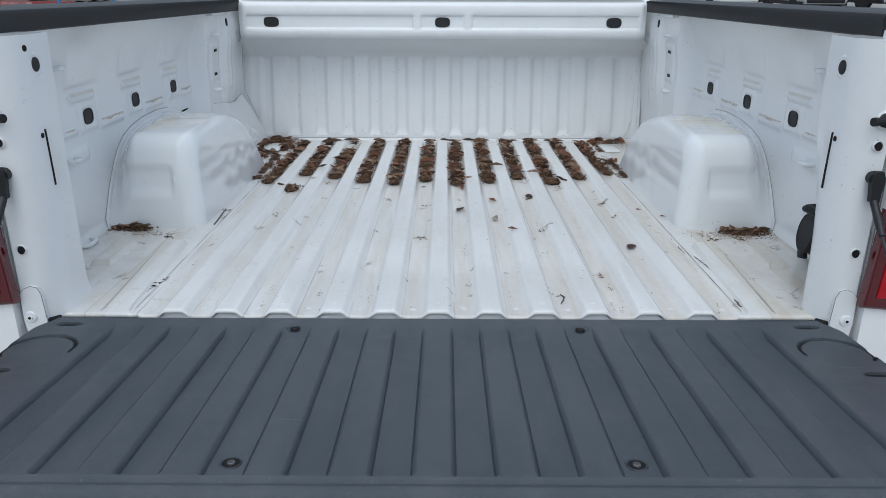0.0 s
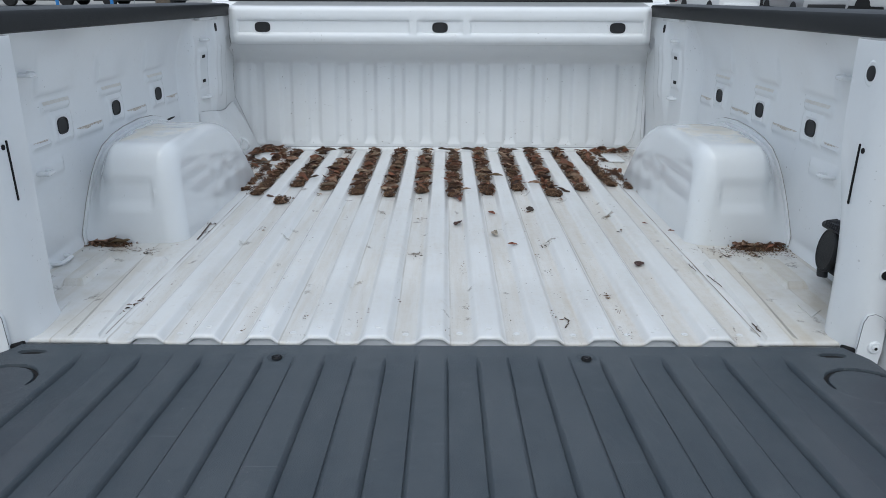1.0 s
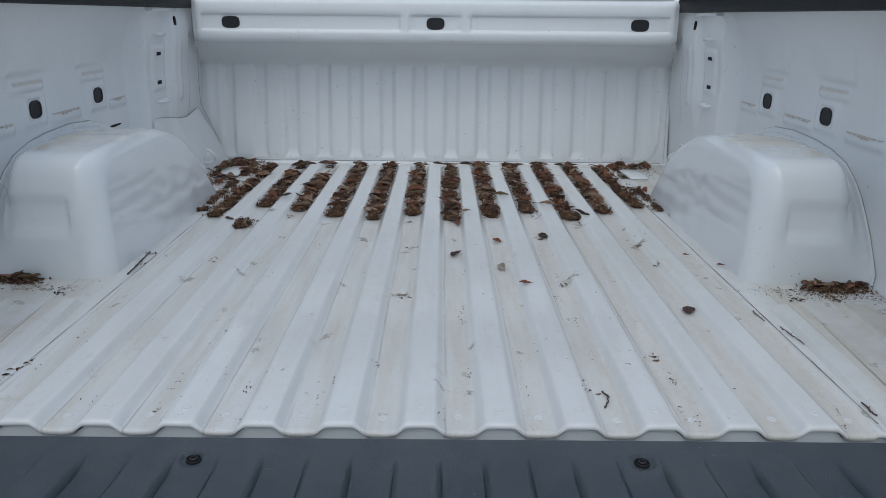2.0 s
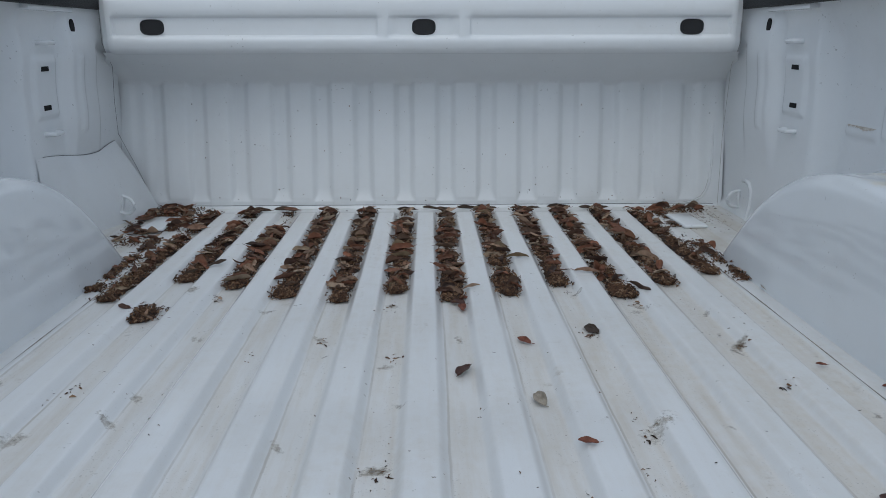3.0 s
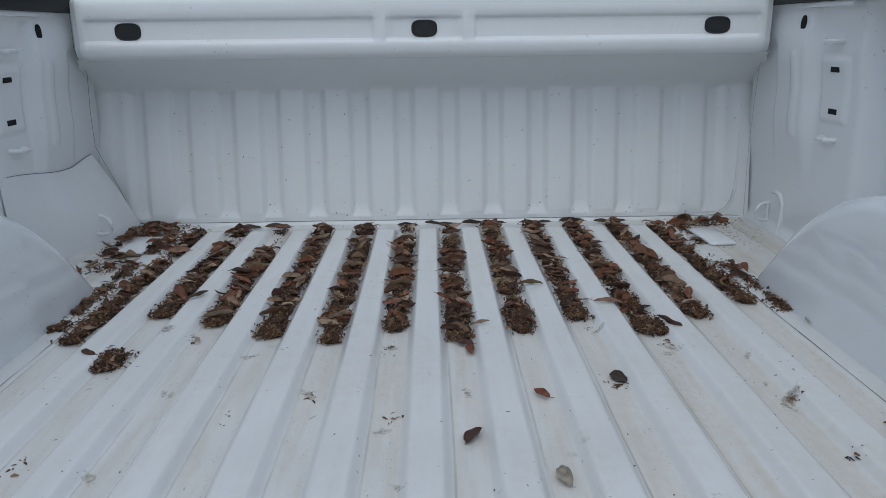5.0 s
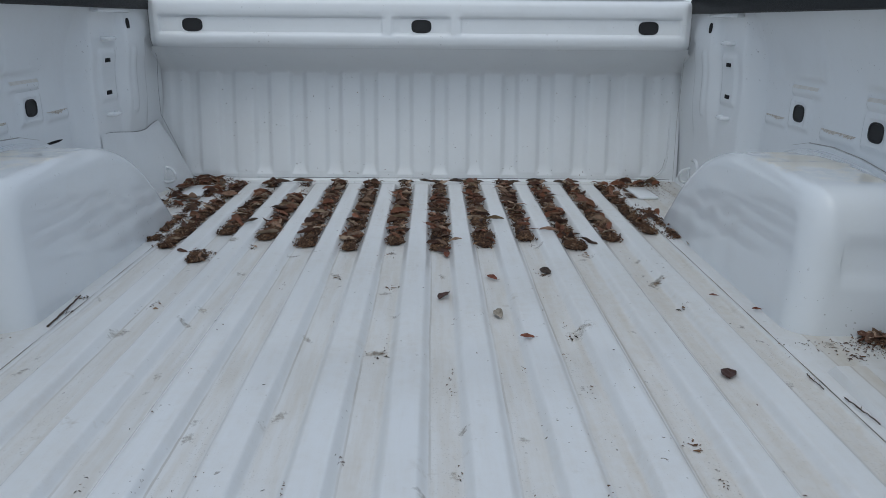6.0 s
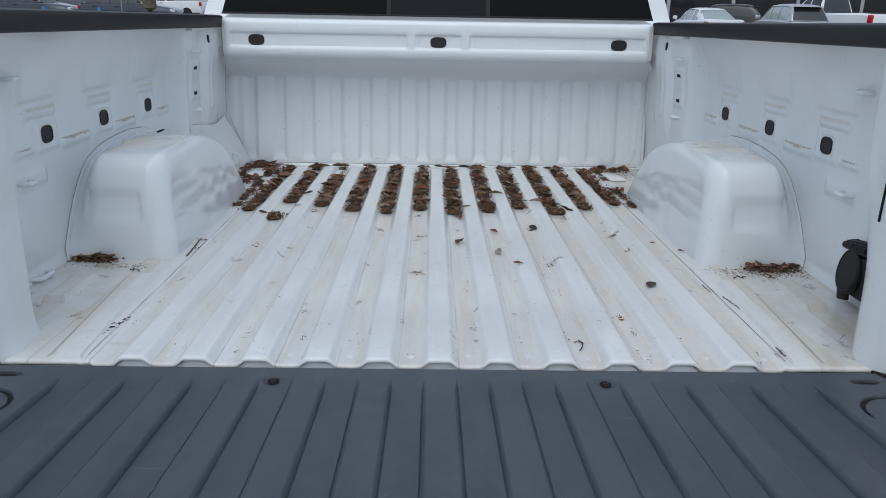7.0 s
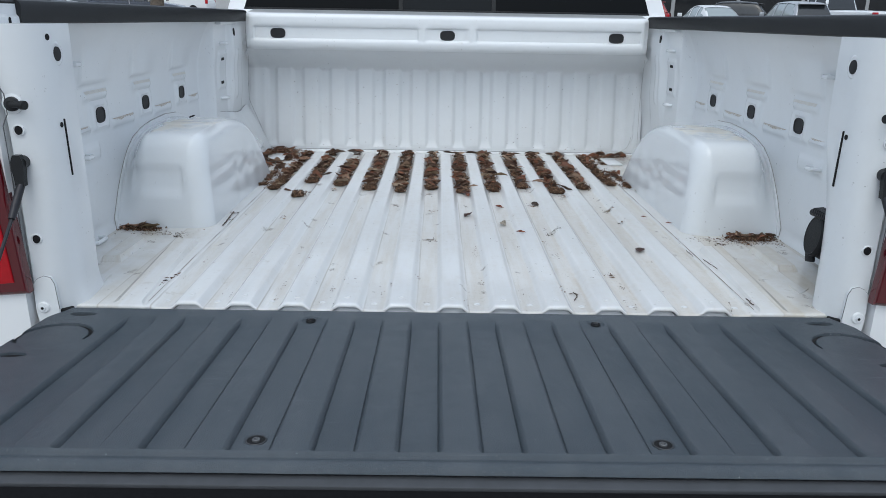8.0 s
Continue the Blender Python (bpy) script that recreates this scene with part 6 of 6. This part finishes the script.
    for s in (-1, 1):
        edge = [(s, k) for k in ((2, 3, 4, 5) if kind == "sedan" else (3, 4, 5, 6) if paint is CAR_SILVER else (3, 4, 5, 6, 7))]
        skin("pillar", steps(0.0, rise * 0.9, 8), edge if kind != "pickup" else edge[:4], paint, 0.014)
        skin("pillar", steps(1 - fall * 0.9, 1.0, 8), edge[1:4], paint, 0.014)
        low = [(s, k) for k in range(0, 7)]
        for ua, ub in ((0.0, rise * 0.55), (0.42, 0.455), (0.70, 0.73)):
            skin("pillar", steps(ua, ub, 4), low, paint, 0.010)
        lamp = bmesh.new()
        zl = deck - (0.17 if kind != "pickup" else 0.20)
        box(lamp, s * W * 0.90 - 0.09, s * W * 0.90 + 0.06, -h * 0.985 - 0.02, -h * 0.93, zl - (0.07 if kind != "pickup" else 0.16), zl + (0.07 if kind != "pickup" else 0.14), 0.02, 2)
        part("tail_lamp", lamp, LENS_RED, root)
        lamp = bmesh.new()
        box(lamp, s * W * 0.72 - 0.14, s * W * 0.72 + 0.12, h * 0.90, h * 0.985, belt - 0.36, belt - 0.22, 0.03, 2)
        part("headlamp", lamp, LENS_CLEAR, root)
        m = bmesh.new()
        box(m, s * (W + 0.08) - 0.09, s * (W + 0.08) + 0.09, y1 * h - 0.28, y1 * h - 0.14, belt + 0.02, belt + 0.17, 0.03, 2)
        part("mirror", m, paint, root)
        for q in (0.22, 0.58):
            m = bmesh.new()
            yq = (y0 + (y1 - y0) * q) * h
            box(m, s * W - 0.03, s * W + 0.03, yq - 0.10, yq + 0.10, belt - 0.16, belt - 0.12, 0.012, 2)
            part("door_handle", m, CAR_BLACK, root)
        r = 0.34 if kind != "pickup" else 0.40
        for yy in (-0.60, 0.62):
            wheel_parts(root, s * (W - 0.10), yy * h, r, r, 0.22)
    m = bmesh.new()
    box(m, -W * 0.8, W * 0.8, -h * 1.02, -h * 0.95, 0.36, 0.58, 0.03, 2)
    part("rear_bumper", m, BLACK_PLASTIC if kind == "suv" else (RIM if kind == "pickup" else paint), root)
    if kind == "suv":
        m = bmesh.new()
        box(m, -wt * 0.9, wt * 0.9, t0 * h - 0.32, t0 * h - 0.04, zt - 0.02, zt + 0.015, 0.012, 2)
        part("spoiler", m, paint, root)
    if kind == "pickup":
        m = bmesh.new()
        box(m, -W * 0.80, W * 0.80, -h * 0.90, -0.10 * h, deck - 0.004, deck + 0.012, 0.004)
        part("bed_cover", m, BLACK_PLASTIC, root)
    m = bmesh.new()
    tube(m, [(0, t0 * h + 0.2, roof_h - 0.02), (0, t0 * h + 0.05, roof_h + 0.12)], 0.012, 6)
    part("aerial", m, CAR_BLACK, root)
    root.matrix_basis = pose(place[0], place[1], ground_z(*place), math.degrees(math.atan(GROUND_RISE)), 0, 0) @ pose(0, 0, 0, 0, 0, yaw) @ Matrix.Scale(size, 4)
    return root


car("sedan", "white parked sedan with sloping rear window", (11.9, 33.0), 4, CAR_WHITE, "sedan")
car("sport_utility", "silver parked sport utility car with dark rear window", (15.0, 31.6), -1, CAR_SILVER, "suv", "suv")
car("parked_pickup", "white parked pickup truck with red tail lamp", (18.2, 34.0), 17, CAR_WHITE, "pickup", "pickup truck", 1.08)
car("sport_utility", "dark parked sport utility car in the back row", (15.6, 41.0), 62, CAR_BLACK, "suv", "suv")
car("sport_utility", "dark red parked sport utility car in the back row", (11.2, 44.0), 70, CAR_RED, "suv", "suv")
car("sport_utility", "black parked sport utility car in the back row", (20.5, 42.0), 60, CAR_BLACK, "suv", "suv")
car("parked_pickup", "white pickup truck parked in the far row", (-20.5, 59.0), 88, CAR_WHITE, "pickup", "pickup truck")
car("grey_pickup", "dark grey pickup truck in the far row", (-26.0, 59.5), -90, CAR_GREY, "pickup", "pickup truck")
car("sedan", "white sedan in the far row", (-31.8, 59.0), -88, CAR_WHITE, "sedan")
car("sport_utility", "black sport utility car in the far row", (-37.0, 59.5), -91, CAR_BLACK, "suv", "suv")
car("sport_utility", "dark navy sport utility car behind the planting bed", (-16.4, 41.2), -89, CAR_NAVY, "suv", "suv", 1.12)
car("sport_utility", "dark navy sport utility car behind the planting bed", (-21.9, 41.5), -91, CAR_NAVY, "suv", "suv", 1.12)
car("sedan", "dark parked sedan in the far row", (-27.6, 41.0), -88, CAR_BLACK, "sedan")

# showroom behind the back row
bm = bmesh.new()
box(bm, 2, 52, 56, 70, -0.5, 8.5, 0.05)
show = tagged(part("showroom_building", bm, WALL_LIGHT, None), "low grey showroom building with dark glazing", "building")
for k in range(10):
    bm = bmesh.new()
    box(bm, 3.0 + 4.8 * k, 7.5 + 4.8 * k, 55.9, 56.05, 1.5, 6.0, 0.03)
    part("window", bm, WALL_DARK, show, "dark showroom window")

# planting island with red kerb, palm and posts
kerb = bmesh.new()
box(kerb, -40, -16.6, 33.2, 33.45, 0.4, 0.97, 0.03, 2)
tagged(part("kerb", kerb, KERB_RED, None), "red painted concrete kerb with faded lettering", "kerb", kind="structure")
txt = bpy.data.curves.new("lettering", "FONT")
txt.body = "TOW AWAY ZONE"
txt.size, txt.extrude = 0.17, 0.002
to = new("lettering", txt)
to.data.materials.append(KERB_TEXT)
to.matrix_basis = pose(-19.9, 33.195, 0.83, 90, 0, 0)
tagged(to, "faded pale lettering painted on the red kerb", "lettering")
bm = bmesh.new()
field(bm, steps(-40, -16.8, 40), steps(33.4, 39, 14), lambda x, y: (x, y, 0.98 + 0.10 * noise.noise(Vector((x * 1.3, y * 1.3, 0))) + 0.05 * noise.noise(Vector((x * 5, y * 5, 0)))))
tagged(part("planting_bed", bm, MULCH, None), "brown mulch bed behind the red kerb", "planting bed", kind="structure")
for x, y in ((-16.9, 32.6), (-14.7, 33.0)):
    bm = bmesh.new()
    tube(bm, [(x, y, ground_z(x, y) - 0.02), (x, y, ground_z(x, y) + 0.95), (x, y, ground_z(x, y) + 1.02)], [0.07, 0.07, 0.03], 14)
    tagged(part("bollard", bm, BLUE_POST, None), "blue painted steel bollard", "bollard", "bollards")


def palm(x, y):
    root = tagged(new("palm_tree"), "palm tree with rough brown trunk and green fronds", "palm tree")
    z0 = ground_z(x, y)
    root.location = (x, y, z0)
    rng = random.Random(3)
    bm = bmesh.new()
    tube(bm, [(0.03 * math.sin(k), 0, 0.22 * k) for k in range(24)], [0.25 + 0.018 * (k % 2) - 0.002 * k + 0.14 * math.exp(-k * 0.9) for k in range(24)], 12)
    part("trunk", bm, BARK, root, "rough brown trunk with leaf scars")
    for k in range(22):
        a, drop = rng.uniform(0, 6.28), rng.uniform(-0.3, 1.0)
        bm = bmesh.new()
        for j in range(16):
            u = j / 15
            c = Vector((math.cos(a), math.sin(a), 0)) * (2.0 * u) + Vector((0, 0, 5.1 + 0.9 * u * (1 - drop) - 1.5 * drop * u * u))
            side = Vector((-math.sin(a), math.cos(a), -0.3)) * (0.5 * (1 - u * 0.6))
            for sg in (-1, 1):
                sd = Vector((side.x * sg, side.y * sg, side.z))
                t = Vector((math.cos(a), math.sin(a), 0)) * 0.05
                bm.faces.new([bm.verts.new(p) for p in (c - t, c + t, c + sd + t * 2)])
        part("frond", bm, FROND, root, smooth=False)
    return root


palm(-10.7, 28.2)
bm = bmesh.new()
field(bm, steps(-0.5, 0.5, 10), steps(0, 1.0, 8), lambda x, z: (x, 0.08 * math.sin(x * 7 + z * 3), z))
flag = tagged(part("banner", bm, RED_CLOTH, None), "red cloth banner on a thin pole", "banner")
flag.matrix_basis = pose(-13.6, 34.0, ground_z(-13.6, 34.0) + 1.35)
bm = bmesh.new()
tube(bm, [(-0.5, 0.02, -1.2), (-0.5, 0.02, 1.4)], 0.02, 8)
part("pole", bm, RIM, flag)
